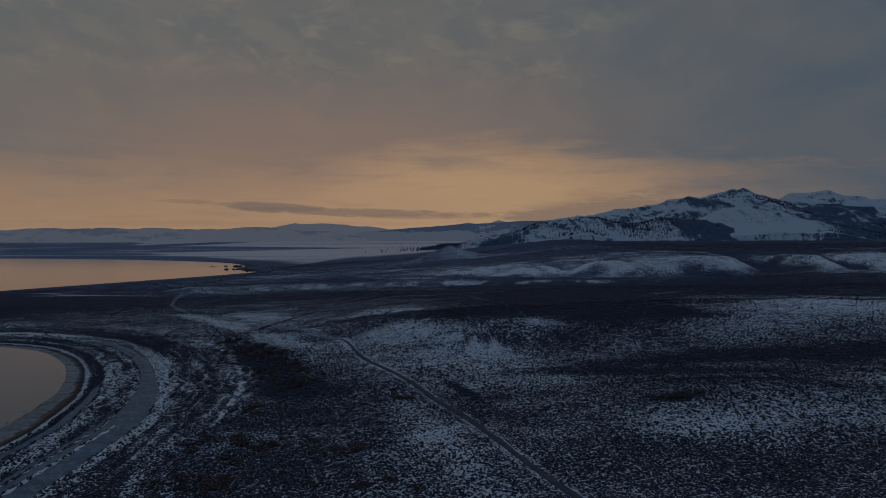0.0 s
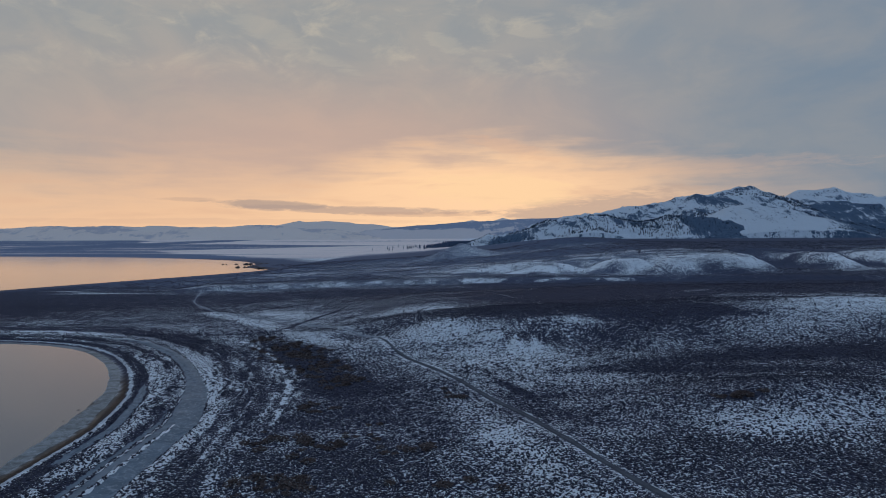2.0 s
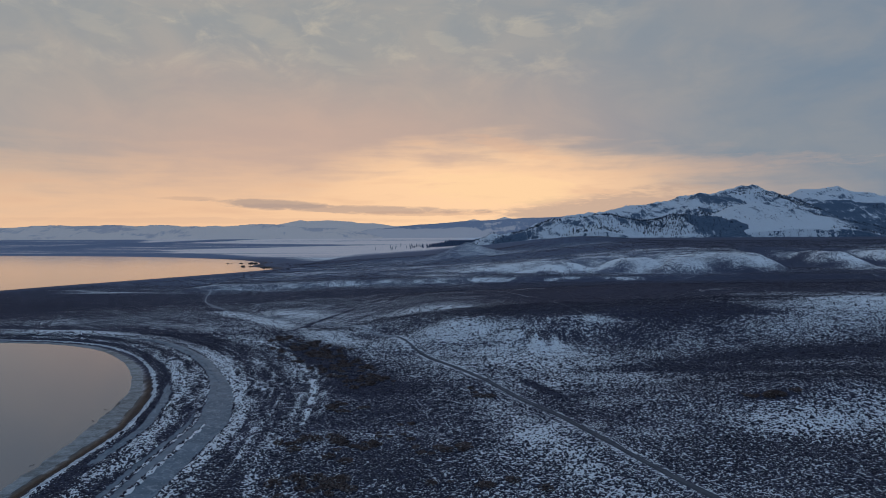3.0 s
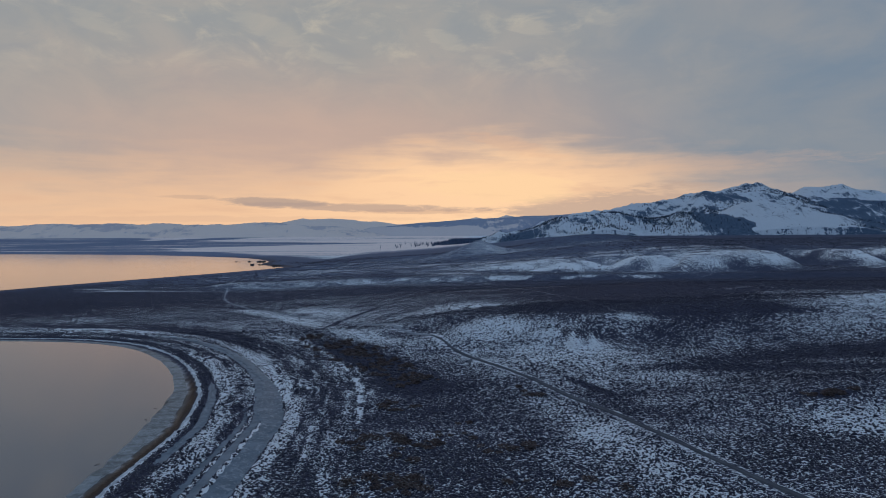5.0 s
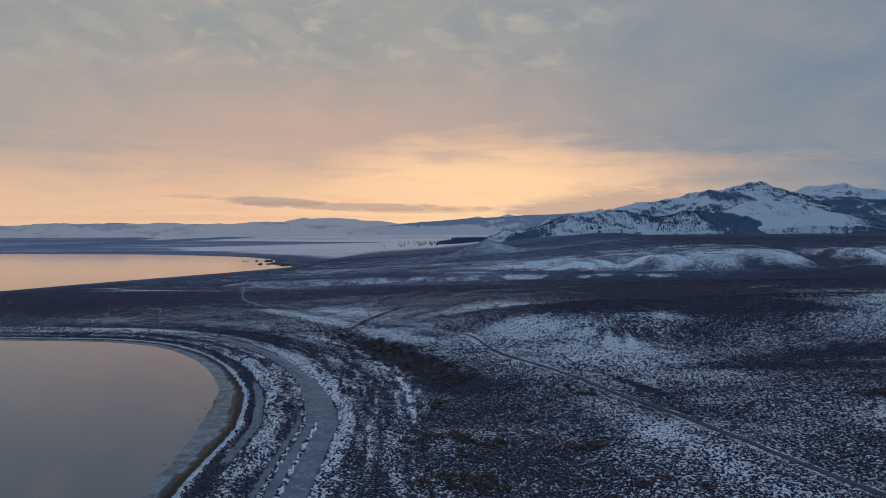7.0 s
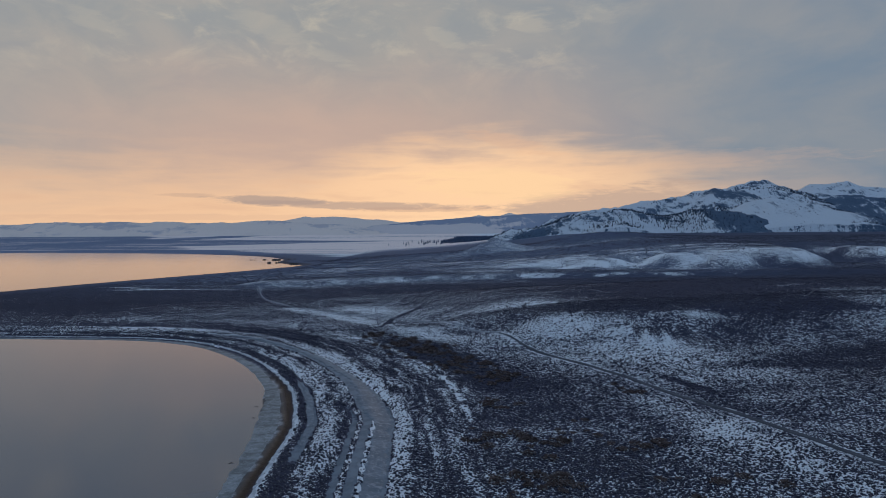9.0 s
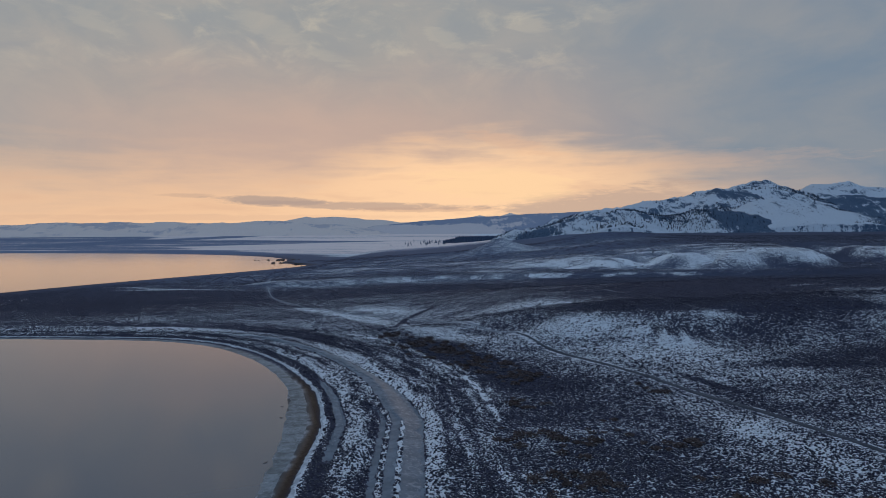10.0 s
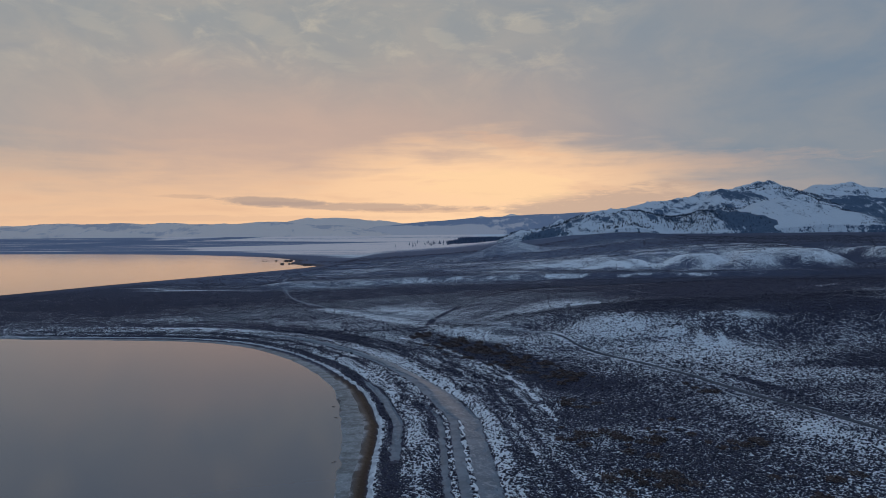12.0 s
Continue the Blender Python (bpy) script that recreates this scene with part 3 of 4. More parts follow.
# ---------------------------------------------------------------- mesh helpers
def mesh_object(name, verts, faces, mat, parent=None, smooth=True, attrs=None):
    me = bpy.data.meshes.new(name)
    verts = np.asarray(verts, np.float32)
    if isinstance(faces, np.ndarray):
        n, k = faces.shape
        me.vertices.add(len(verts))
        me.vertices.foreach_set("co", verts.ravel())
        me.loops.add(n * k)
        me.loops.foreach_set("vertex_index", faces.astype(np.int32).ravel())
        me.polygons.add(n)
        me.polygons.foreach_set("loop_start", np.arange(0, n * k, k, dtype=np.int32))
        me.update(calc_edges=True)
    else:
        me.from_pydata(verts.tolist(), [], faces)
    me.polygons.foreach_set("use_smooth", np.full(len(me.polygons), smooth))
    for key, values in (attrs or {}).items():
        me.attributes.new(key, "FLOAT", "POINT").data.foreach_set("value", np.asarray(values, np.float32).ravel())
    me.materials.append(mat)
    me.update()
    ob = new(name, me)
    if parent:
        ob.parent = parent
    return ob


def grid_faces(rows, cols):
    i = np.arange(rows - 1)[:, None] * cols + np.arange(cols - 1)[None, :]
    return np.stack([i, i + 1, i + cols + 1, i + cols], -1).reshape(-1, 4)


def part(name, bm, mat, parent, label=""):
    """Links a bmesh as one mesh under a thing."""
    me = bpy.data.meshes.new(name)
    bm.to_mesh(me)
    bm.free()
    me.materials.append(mat)
    ob = new(name, me)
    ob.parent = parent
    return tagged(ob, label)


# ---------------------------------------------------------------- ground and lake
def build_ground():
    ys = [-5000, -2500, -1200, -600, -300, -150, -60, 0, 35]
    y = 60.0
    while y < 5200:
        ys.append(y)
        y += max(0.8, (0.0058 if y < 1000 else 0.0085) * y)
    ys += [5800, 7000, 9000, 14000]
    ys = np.array(ys, float)
    cols = 520
    s = np.linspace(-1.15, 1.05, cols)
    w = np.where(ys > 60, ys + 60, 120 + (60 - ys) * 1.1)
    X, Y = -45 + w[:, None] * s[None, :], np.repeat(ys[:, None], cols, 1)
    d, along = lake_distance(X, Y)
    Z = height(X, Y, d, along)
    snow = snow_cover(X, Y, Z, d, along)
    ice = ice_cover(X, Y, d, along)
    L = shelf_width(X, Y)
    bay = sstep(Y, 420, 340)
    shelf = sstep(d, L + 0.4, L - 0.6) * bay
    wet = sstep(d, L + 1.9, L + 1.2) * sstep(d, L - 0.4 - 0.9 * sstep(Y, 250, 200), L) * bay * sstep(Y, 250, 215)
    wet = np.maximum(wet, 0.55 * sstep(d, 26, 8) * sstep(Y, 440, 520) * sstep(Y, 1500, 1100))
    # painted haze: full on the far plain, up to half at middle distance
    hazy = np.maximum(sstep(Y, 1150, 1600) * sstep(X, 400, -50), 0.50 * sstep(Y, 430, 760) * (1 - 0.6 * sstep(X, 150, 300)))
    tone = fbm(along / 2.6, d / 7, 3, 91) + 0.25 * sstep(fbm(along / 9, d / 9, 2, 92), 0.4, 0.6) - 0.1
    tone = tone - 0.25 * sstep(d, L - 2.5, L) * sstep(Y, 240, 200)
    snow = snow * (1 - shelf)
    snow = snow * (1 - sstep(ice, 0.3, 0.7))
    Z = Z - 0.25 * ice
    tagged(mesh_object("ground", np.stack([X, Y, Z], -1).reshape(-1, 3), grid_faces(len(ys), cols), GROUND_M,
                       attrs={"snow": snow, "ice": ice, "wet": wet, "shelf": shelf, "tone": tone, "hazy": hazy}),
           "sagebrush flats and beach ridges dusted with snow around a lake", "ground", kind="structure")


build_ground()
me = bpy.data.meshes.new("water")
me.from_pydata([(-7000, -900, 0), (-95, -900, 0), (-95, 2100, 0), (-7000, 2100, 0)], [], [(0, 1, 2, 3)])
me.materials.append(WATER_M)
tagged(new("water", me), "still lake water mirroring the orange dusk sky", "lake", kind="structure")


# ---------------------------------------------------------------- mountains
def ridge_height(x, y, crests, seed, rough):
    """Height of a mountain from its crest lines: each crest's own height less what its slope falls to each side."""
    best = np.full(np.shape(x), -999.0)
    warp_x, warp_y = 60 * (fbm(x / 160, y / 160, 3, seed + 1) - 0.5), 60 * (fbm(x / 160, y / 160, 3, seed + 2) - 0.5)
    for crest, flat, slope in crests:
        for (ax, ay, az_), (bx, by, bz) in zip(crest[:-1], crest[1:]):
            vx, vy = bx - ax, by - ay
            t = np.clip(((x - ax) * vx + (y - ay) * vy) / (vx * vx + vy * vy), 0, 1)
            d = np.hypot(x + warp_x * 0.4 - ax - t * vx, y + warp_y * 0.4 - ay - t * vy)
            top = az_ + (bz - az_) * t
            fall = np.maximum(0, d - flat)
            best = np.maximum(best, top - slope * fall + 0.00035 * fall * fall * slope)
    ribs = np.abs(fbm(x / 55, y / 55, 4, seed + 5) - 0.5) * 2
    small = np.abs(fbm(x / 20, y / 26, 3, seed + 6) - 0.5) * 2
    return best + rough * (fbm(x / 70, y / 70, 5, seed + 7) - 0.5) * 2 - rough * 0.48 * (1 - ribs) - rough * 0.3 * (1 - small) + rough * 0.35


def build_mountain(name, label, crests, rough, seed, box, step, mat, cover, category="mountain"):
    x0, x1, y0, y1 = box
    xs, ys = np.arange(x0, x1 + step, step), np.arange(y0, y1 + step, step)
    X, Y = np.meshgrid(xs, ys)
    Z = ridge_height(X, Y, crests, seed, rough)
    rim = np.minimum(np.minimum(X - x0, x1 - X), np.minimum(Y - y0, y1 - Y))
    base = height(X, Y, np.full(X.shape, 500.0)) - 6
    Z = np.where(rim < step * 2, base - 30, np.maximum(Z, base - 30))
    gy, gx = np.gradient(Z, step)
    snow = np.clip(cover(X, Y, Z, np.hypot(gx, gy)), 0, 1)
    ob = mesh_object(name, np.stack([X, Y, Z], -1).reshape(-1, 3), grid_faces(len(ys), len(xs)), mat, attrs={"snow": snow})
    return tagged(ob, label, category, kind="structure"), X, Y, Z, snow


FRONT = [(60, 1470, 42), (95, 1450, 50), (140, 1445, 60), (224, 1450, 82), (274, 1455, 93), (330, 1450, 93), (372, 1452, 86), (420, 1448, 90), (474, 1448, 95), (560, 1450, 92), (592, 1452, 82)]
FRONT_MOUND = [(262, 1392, 60), (297, 1388, 68), (325, 1390, 62)]
FRONT_SPUR = [(372, 1450, 84), (352, 1405, 62)]
MAIN = [(190, 1780, 70), (400, 1850, 112), (520, 1900, 132), (640, 1930, 150), (690, 1945, 164), (720, 1950, 172), (800, 1960, 172), (900, 2050, 185)]
PEAK = [(900, 2330, 176), (1000, 2400, 200), (1020, 2422, 214), (1036, 2425, 225), (1050, 2430, 219), (1066, 2430, 234), (1080, 2430, 223), (1105, 2430, 229), (1150, 2440, 206), (1300, 2440, 184), (1500, 2400, 160), (1800, 2350, 150)]
BACK = [(1300, 2800, 190), (1430, 2750, 207), (1480, 2720, 236), (1560, 2720, 240), (1640, 2720, 224), (1740, 2700, 208), (2300, 2700, 205)]
DOME = [(630, 1590, 88), (690, 1578, 119), (722, 1575, 125), (790, 1540, 110), (850, 1510, 74)]


def cover_front(x, y, z, g):
    dark = blob(x, y, 560, 1420, 70, 60) * 1.0 + 0.45 * blob(x, y, 110, 1405, 50, 30) + 0.12 * blob(x, y, 400, 1425, 120, 22)
    return 0.72 - 0.2 * sstep(g, 0.3, 0.9) - dark + 0.6 * (fbm(x / 40, y / 25, 3, 61) - 0.5) + 0.25 * blob(x, y, 330, 1380, 130, 30)


def cover_main(x, y, z, g):
    return 0.70 - 0.4 * sstep(x, 800, 950) * sstep(z, 125, 75) - 0.25 * sstep(g, 0.3, 0.9) - 0.5 * blob(x, y, 740, 1900, 70, 30) + 0.7 * (fbm(x / 70, y / 50, 3, 62) - 0.5)


def cover_peak(x, y, z, g):
    return 0.66 - 0.4 * sstep(z, 130, 85) - 0.25 * sstep(g, 0.3, 0.9) - 0.2 * blob(x, y, 1330, 2330, 260, 60) + 0.8 * (fbm(x / 90, y / 60, 3, 63) - 0.5)


def cover_dome(x, y, z, g):
    return cover_full(x, y, z, g) - 0.45 * sstep(x, 780, 900) * sstep(z, 115, 70)


def cover_full(x, y, z, g):
    return 0.76 - 0.25 * sstep(g, 0.3, 0.9) + 0.4 * (fbm(x / 90, y / 60, 3, 64) - 0.5)


front = build_mountain("front_ridge", "snow-covered volcanic ridge with dark talus and scattered pines", [(FRONT, 14, 0.60), (FRONT_MOUND, 6, 0.34), (FRONT_SPUR, 8, 0.5)], 12, 3, (20, 720, 1330, 1640), 4.0, NEAR_MTN_M, cover_front, "hill")
dome = build_mountain("snow_dome", "smooth snow-covered pumice dome below the peaks", [(DOME, 10, 0.36)], 7, 11, (470, 1060, 1370, 1790), 4.5, NEAR_MTN_M, cover_dome, "hill")
main_m = build_mountain("crater_ridge", "long snowy crater ridge with bare rock bands", [(MAIN, 18, 0.40)], 17, 5, (60, 1250, 1640, 2250), 6.0, NEAR_MTN_M, cover_main)
peak = build_mountain("crater_peak", "highest snowy peak with a jagged crest and wooded flank", [(PEAK, 10, 0.47)], 16, 7, (650, 2250, 1860, 2680), 7.0, NEAR_MTN_M, cover_peak)
backm = build_mountain("back_dome", "rounded snow-covered dome behind the main peak", [(BACK, 45, 0.52)], 12, 9, (1100, 2800, 2200, 3000), 9.0, NEAR_MTN_M, cover_full)


# far ranges, close to the end of sight
def far_range(name, label, crest, y_mid, depth, mat, seed, rough, snow_amount, base=-20, whiter=lambda x, v: 0):
    xs = np.arange(crest[0][0], crest[-1][0] + 1, 14.0)
    ys = y_mid + depth * np.linspace(-1, 1, 41)
    X, Y = np.meshgrid(xs, ys)
    top = np.interp(X, [a for a, b in crest], [b for a, b in crest])
    v = np.abs(Y - y_mid) / depth
    Z = base + (top - base) * np.clip(1 - v, 0, 1) ** 0.8 + rough * sstep(v, 1.0, 0.5) * (fbm(X / 160, Y / 110, 5, seed) - 0.5) * 2
    Z = Z + rough * 0.5 * (fbm(X / 50, Y / 40, 4, seed + 3) - 0.5) * sstep(v, 1, 0.8)
    snow = np.clip(snow_amount + 1.1 * (fbm(X / 300, Y / 90, 4, seed + 9) - 0.5) + 0.9 * (fbm(X / 70, Y / 50, 4, seed + 11) - 0.5) + 0.25 * (v - 0.4) + whiter(X, v), 0, 1)
    ob = mesh_object(name, np.stack([X, Y, Z], -1).reshape(-1, 3), grid_faces(len(ys), len(xs)), mat, attrs={"snow": snow})
    return tagged(ob, label, "mountains", kind="structure")


LEFT_RANGE = [(-6400, 73), (-5000, 83), (-3700, 93), (-3200, 111), (-2950, 119), (-2700, 125), (-2400, 121), (-2100, 119), (-1800, 119), (-1500, 119), (-1250, 123), (-1050, 117), (-900, 99), (-700, 91), (-560, 71), (-420, 33)]
FAR_PEAKS = [(-1900, 73), (-1500, 117), (-1300, 131), (-1160, 159), (-1105, 167), (-1050, 155), (-980, 159), (-860, 161), (-740, 153), (-600, 135), (-400, 121), (-200, 113)]
WOODED = [(-1100, 60), (-700, 84), (-420, 108), (-200, 126), (0, 140), (170, 152), (330, 158), (560, 172), (900, 182), (1400, 190), (2600, 190)]
SNOW_TIPS = [(-60, 120), (60, 140), (130, 154), (190, 168), (240, 158), (300, 150), (350, 160), (420, 184), (470, 172), (560, 160), (700, 150)]
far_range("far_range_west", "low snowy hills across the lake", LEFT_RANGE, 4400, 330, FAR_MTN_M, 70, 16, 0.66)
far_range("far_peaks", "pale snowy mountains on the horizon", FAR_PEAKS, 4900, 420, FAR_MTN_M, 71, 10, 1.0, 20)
far_range("wooded_foothills", "wooded foothills under far snow, blue haze in their colour", WOODED, 4740, 300, WOOD_SLOPE_M, 72, 6, 0.22, 20, lambda x, v: 0.5 * sstep(x, 150, -450) + 0.9 * sstep(v, 0.25, 0.6) * sstep(x, 450, 0))
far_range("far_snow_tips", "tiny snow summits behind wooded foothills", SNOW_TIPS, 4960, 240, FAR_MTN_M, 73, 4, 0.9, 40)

# ---------------------------------------------------------------- road
def build_road():
    n = len(ROAD)
    tangent = np.gradient(ROAD, axis=0)
    tangent /= np.linalg.norm(tangent, axis=1)[:, None]
    side = np.stack([tangent[:, 1], -tangent[:, 0]], 1)
    offsets = np.array([-1.7, -1.0, -0.75, -0.5, 0.0, 0.5, 0.75, 1.0, 1.7])
    lifts = np.array([-0.5, 0.30, 0.24, 0.17, 0.26, 0.17, 0.24, 0.32, -0.5])
    wobble = 0.5 * (fbm(np.arange(n) / 6.0, np.zeros(n), 3, 81) - 0.5)
    girth = (0.64 + 0.5 * (fbm(np.arange(n) / 3.0, np.zeros(n), 3, 86) - 0.5)) * (1 - 0.55 * sstep(ROAD[:, 1], 230, 300))
    P = ROAD[:, None, :] + side[:, None, :] * (offsets[None, :, None] * girth[:, None, None] + wobble[:, None, None])
    mid = height(ROAD[:, 0], ROAD[:, 1])
    for _ in range(3):
        mid = np.convolve(np.pad(mid, 2, mode="edge"), np.ones(5) / 5, "valid")
    Z = np.maximum(height(P[..., 0], P[..., 1]), mid[:, None]) + lifts[None, :]
    Z[:, [0, -1]] -= 0.8
    V = np.concatenate([P, Z[..., None]], -1)
    far = int(np.argmin(np.abs(ROAD[:, 1] - 285)))
    tagged(mesh_object("snowy_track", V[:far + 1].reshape(-1, 3), grid_faces(far + 1, len(offsets)), PATH_M),
           "far stretch of the road under thin snow", "road", kind="structure")
    road = tagged(mesh_object("dirt_road", V[far:].reshape(-1, 3), grid_faces(n - far, len(offsets)), ROAD_M),
           "narrow unpaved road with two ruts through snowy sagebrush", "road", kind="structure")


    # the snow bank pushed up along one side
    keep = [k for k in range(n) if -20 < ROAD[k][1] < 235]
    w = 0.35 + 0.35 * fbm(np.arange(n) / 4.0, np.zeros(n), 3, 83)
    cross = np.array([-0.5, -0.15, 0.2, 0.6])
    lift = np.array([-0.4, 0.38, 0.34, -0.4])
    Q = ROAD[:, None, :] + side[:, None, :] * (-1.0 + wobble[:, None, None] - cross[None, :, None] * w[:, None, None] * 1.4)
    ZQ = height(Q[..., 0], Q[..., 1]) + lift[None, :] * (0.6 + w[:, None]) - 0.8 * sstep(fbm(np.arange(n) / 7.0, np.zeros(n) + 5, 3, 84), 0.42, 0.52)[:, None]
    V = np.concatenate([Q, ZQ[..., None]], -1)[keep]
    bank = mesh_object("snow_bank", V.reshape(-1, 3), grid_faces(len(keep), 4), SNOWBANK_M, road)
    tagged(bank, "low ridge of ploughed snow")


build_road()

# ---------------------------------------------------------------- shore ice and frozen channels
def shore_strip(name, label, y0, y1, inner, outer, lift, columns, mat, category):
    """A strip that follows the near bay's shore between two distances from the water."""
    line = smooth_line([p for p in SHORE if -60 < p[1] < 330 and p[0] > -330], 1.0)
    tangent = np.gradient(line, axis=0)
    for _ in range(4):
        tangent = np.stack([np.convolve(np.pad(tangent[:, k], 6, mode="edge"), np.ones(13) / 13, "valid") for k in (0, 1)], 1)
    tangent /= np.linalg.norm(tangent, axis=1)[:, None]
    normal = np.stack([tangent[:, 1], -tangent[:, 0]], 1)
    keep = (line[:, 1] > y0) & (line[:, 1] < y1)
    line, normal = line[keep], normal[keep]
    run = np.concatenate([[0], np.cumsum(np.linalg.norm(np.diff(line, axis=0), axis=1))])
    a, b = inner(run, line[:, 1]), outer(run, line[:, 1])
    b = np.maximum(b, a + 0.05)
    u = np.linspace(0, 1, columns)
    off = a[:, None] + (b - a)[:, None] * u[None, :]
    P = line[:, None, :] + normal[:, None, :] * off[..., None]
    Z = lift(P[..., 0], P[..., 1])
    Z[:, 0] -= 0.25
    Z[:, -1] -= 0.25
    streak = fbm(run[:, None] / 2.2 + 0 * off, off / 6.0, 3, 91)
    tagged(mesh_object(name, np.concatenate([P, Z[..., None]], -1).reshape(-1, 3), grid_faces(len(line), columns), mat, attrs={"streak": streak}),
           label, category, kind="structure")


def ice_material(name, dark, light, drift=0.0):
    m, t, p = material(name)
    co = ncoord(t)
    v = nmath(t, "ADD", nmath(t, "MULTIPLY", nattr(t, "streak"), 0.35), nmath(t, "MULTIPLY", nnoise(t, co, 0.6, 6, 0.7, 0.4), 0.65))
    c = nmix(t, nramp(t, v, 0.34, 0.66), dark, light)
    c = nmix(t, nmath(t, "MULTIPLY", nramp(t, nnoise(t, co, 1.1, 6, 0.75, 0.5), 0.56, 0.68), 0.45), c, (0.60, 0.64, 0.68))
    c = nmix(t, nramp(t, nnoise(t, co, 2.3, 3, 0.6), 0.66, 0.72), c, (0.05, 0.05, 0.055))
    if drift:
        c = nmix(t, nmath(t, "MULTIPLY", nramp(t, nnoise(t, co, 0.45, 6, 0.75, 0.8), 0.53, 0.6), drift), c, (0.62, 0.67, 0.71))
    t.links.new(c, p.inputs["Base Color"])
    p.inputs["Roughness"].default_value = 0.5
    p.inputs["Specular IOR Level"].default_value = 0.05
    return m


SHELF_M = ice_material("streaked_shore_ice", (0.13, 0.145, 0.15), (0.29, 0.325, 0.345))
POOL_M = ice_material("grey_channel_ice", (0.115, 0.155, 0.195), (0.18, 0.230, 0.280), 0.22)


def ragged(run, scale, amount, seed):
    return amount * (fbm(run / scale, run * 0, 4, seed) - 0.5)


shore_strip("shore_ice", "grey streaked ice shelf along the water's edge", 40, 318, lambda r, y: -0.3 + ragged(r, 4.5, 2.0, 44),
            lambda r, y: shelf_width(0, y) - 0.5 - 0.7 * sstep(y, 250, 200) + ragged(r, 6, 0.8, 45), lambda x, y: 0.16 + 0 * x, 9, SHELF_M, "ice")
shore_strip("snow_rim", "narrow white rim of snow above the wet sand", 40, 326, lambda r, y: shelf_width(0, y) + 1.6 + ragged(r, 5, 1.2, 51) + ragged(r, 1.4, 1.4, 63),
            lambda r, y: shelf_width(0, y) + 2.2 + ragged(r, 2.5, 2.4, 52) + ragged(r, 1.3, 2.2, 64) + 0.6 + 0.6 * sstep(y, 230, 290), lambda x, y: height(x, y) + 0.10, 4, RIM_M, "snow")
shore_strip("frozen_channel", "frozen grey channel between old beach ridges", 40, 296, lambda r, y: shelf_width(0, y) + 20.6 + 1.4 * sstep(y, 178, 165) + ragged(r, 16, 2.2, 46) + ragged(r, 3.5, 2.4, 56) + ragged(r, 1.6, 2.2, 61),
            lambda r, y: shelf_width(0, y) + 27.6 - 3.4 * sstep(y, 190, 240) + ragged(r, 12, 2.4, 47) + ragged(r, 3.5, 2.6, 57) + ragged(r, 1.6, 2.4, 62), lambda x, y: height(x, y) - 0.08, 11, POOL_M, "ice")
shore_strip("frozen_pool", "narrow frozen pool behind the first beach ridge", 148, 228, lambda r, y: shelf_width(0, y) + 5.3 + ragged(r, 9, 0.8, 48) + 1.3 * sstep(y, 205, 228) + 1.3 * sstep(y, 165, 148),
            lambda r, y: shelf_width(0, y) + 7.7 + ragged(r, 9, 0.8, 49) - 1.2 * sstep(y, 205, 228) - 1.2 * sstep(y, 165, 148), lambda x, y: height(x, y) - 0.08, 5, POOL_M, "ice")

# ---------------------------------------------------------------- footpath
def build_path():
    line = smooth_line([(-24, 488), (26, 360), (38, 272), (47, 222), (49, 186), (50, 174), (51, 161), (54, 150), (58, 135), (64, 110), (76, 70)], 2.0)
    n = len(line)
    tangent = np.gradient(line, axis=0)
    tangent /= np.linalg.norm(tangent, axis=1)[:, None]
    side = np.stack([tangent[:, 1], -tangent[:, 0]], 1)
    offsets = np.array([-0.55, -0.25, 0.0, 0.25, 0.55])
    lifts = np.array([-0.5, 0.07, 0.03, 0.07, -0.5])[None, :] - 0.5 * sstep(fbm(np.arange(n) / 9.0, np.zeros(n), 3, 87), 0.5, 0.6)[:, None]
    wobble = 0.8 * (fbm(np.arange(n) / 5.0, np.zeros(n), 3, 82) - 0.5)
    P = line[:, None, :] + side[:, None, :] * (offsets[None, :, None] + wobble[:, None, None])
    Z = height(P[..., 0], P[..., 1]) + lifts
    tagged(mesh_object("footpath", np.concatenate([P, Z[..., None]], -1).reshape(-1, 3), grid_faces(n, 5), PATH_M),
           "faint snow-filled footpath across sagebrush flats", "path", kind="structure")


build_path()

# ---------------------------------------------------------------- sagebrush
RNG = np.random.RandomState(11)


def bush_shapes(count, rng):
    """Low ragged bushes: a crown point, a jagged upper ring and a base ring."""
    shapes = []
    for _ in range(count):
        a = np.arange(5) * 2 * math.pi / 5
        top = [(0.25 * rng.randn(), 0.25 * rng.randn(), 1.0)]
        mid = [(math.cos(t + 0.3) * rng.uniform(0.5, 0.95), math.sin(t + 0.3) * rng.uniform(0.5, 0.95), rng.uniform(0.45, 0.95)) for t in a]
        low = [(math.cos(t) * rng.uniform(0.75, 1.2), math.sin(t) * rng.uniform(0.75, 1.2), -0.25) for t in a]
        shapes.append(top + mid + low)
    faces = []
    for k in range(5):
        j = (k + 1) % 5
        faces += [(0, 1 + k, 1 + j), (1 + k, 6 + k, 6 + j), (1 + k, 6 + j, 1 + j)]
    return np.array(shapes), np.array(faces)


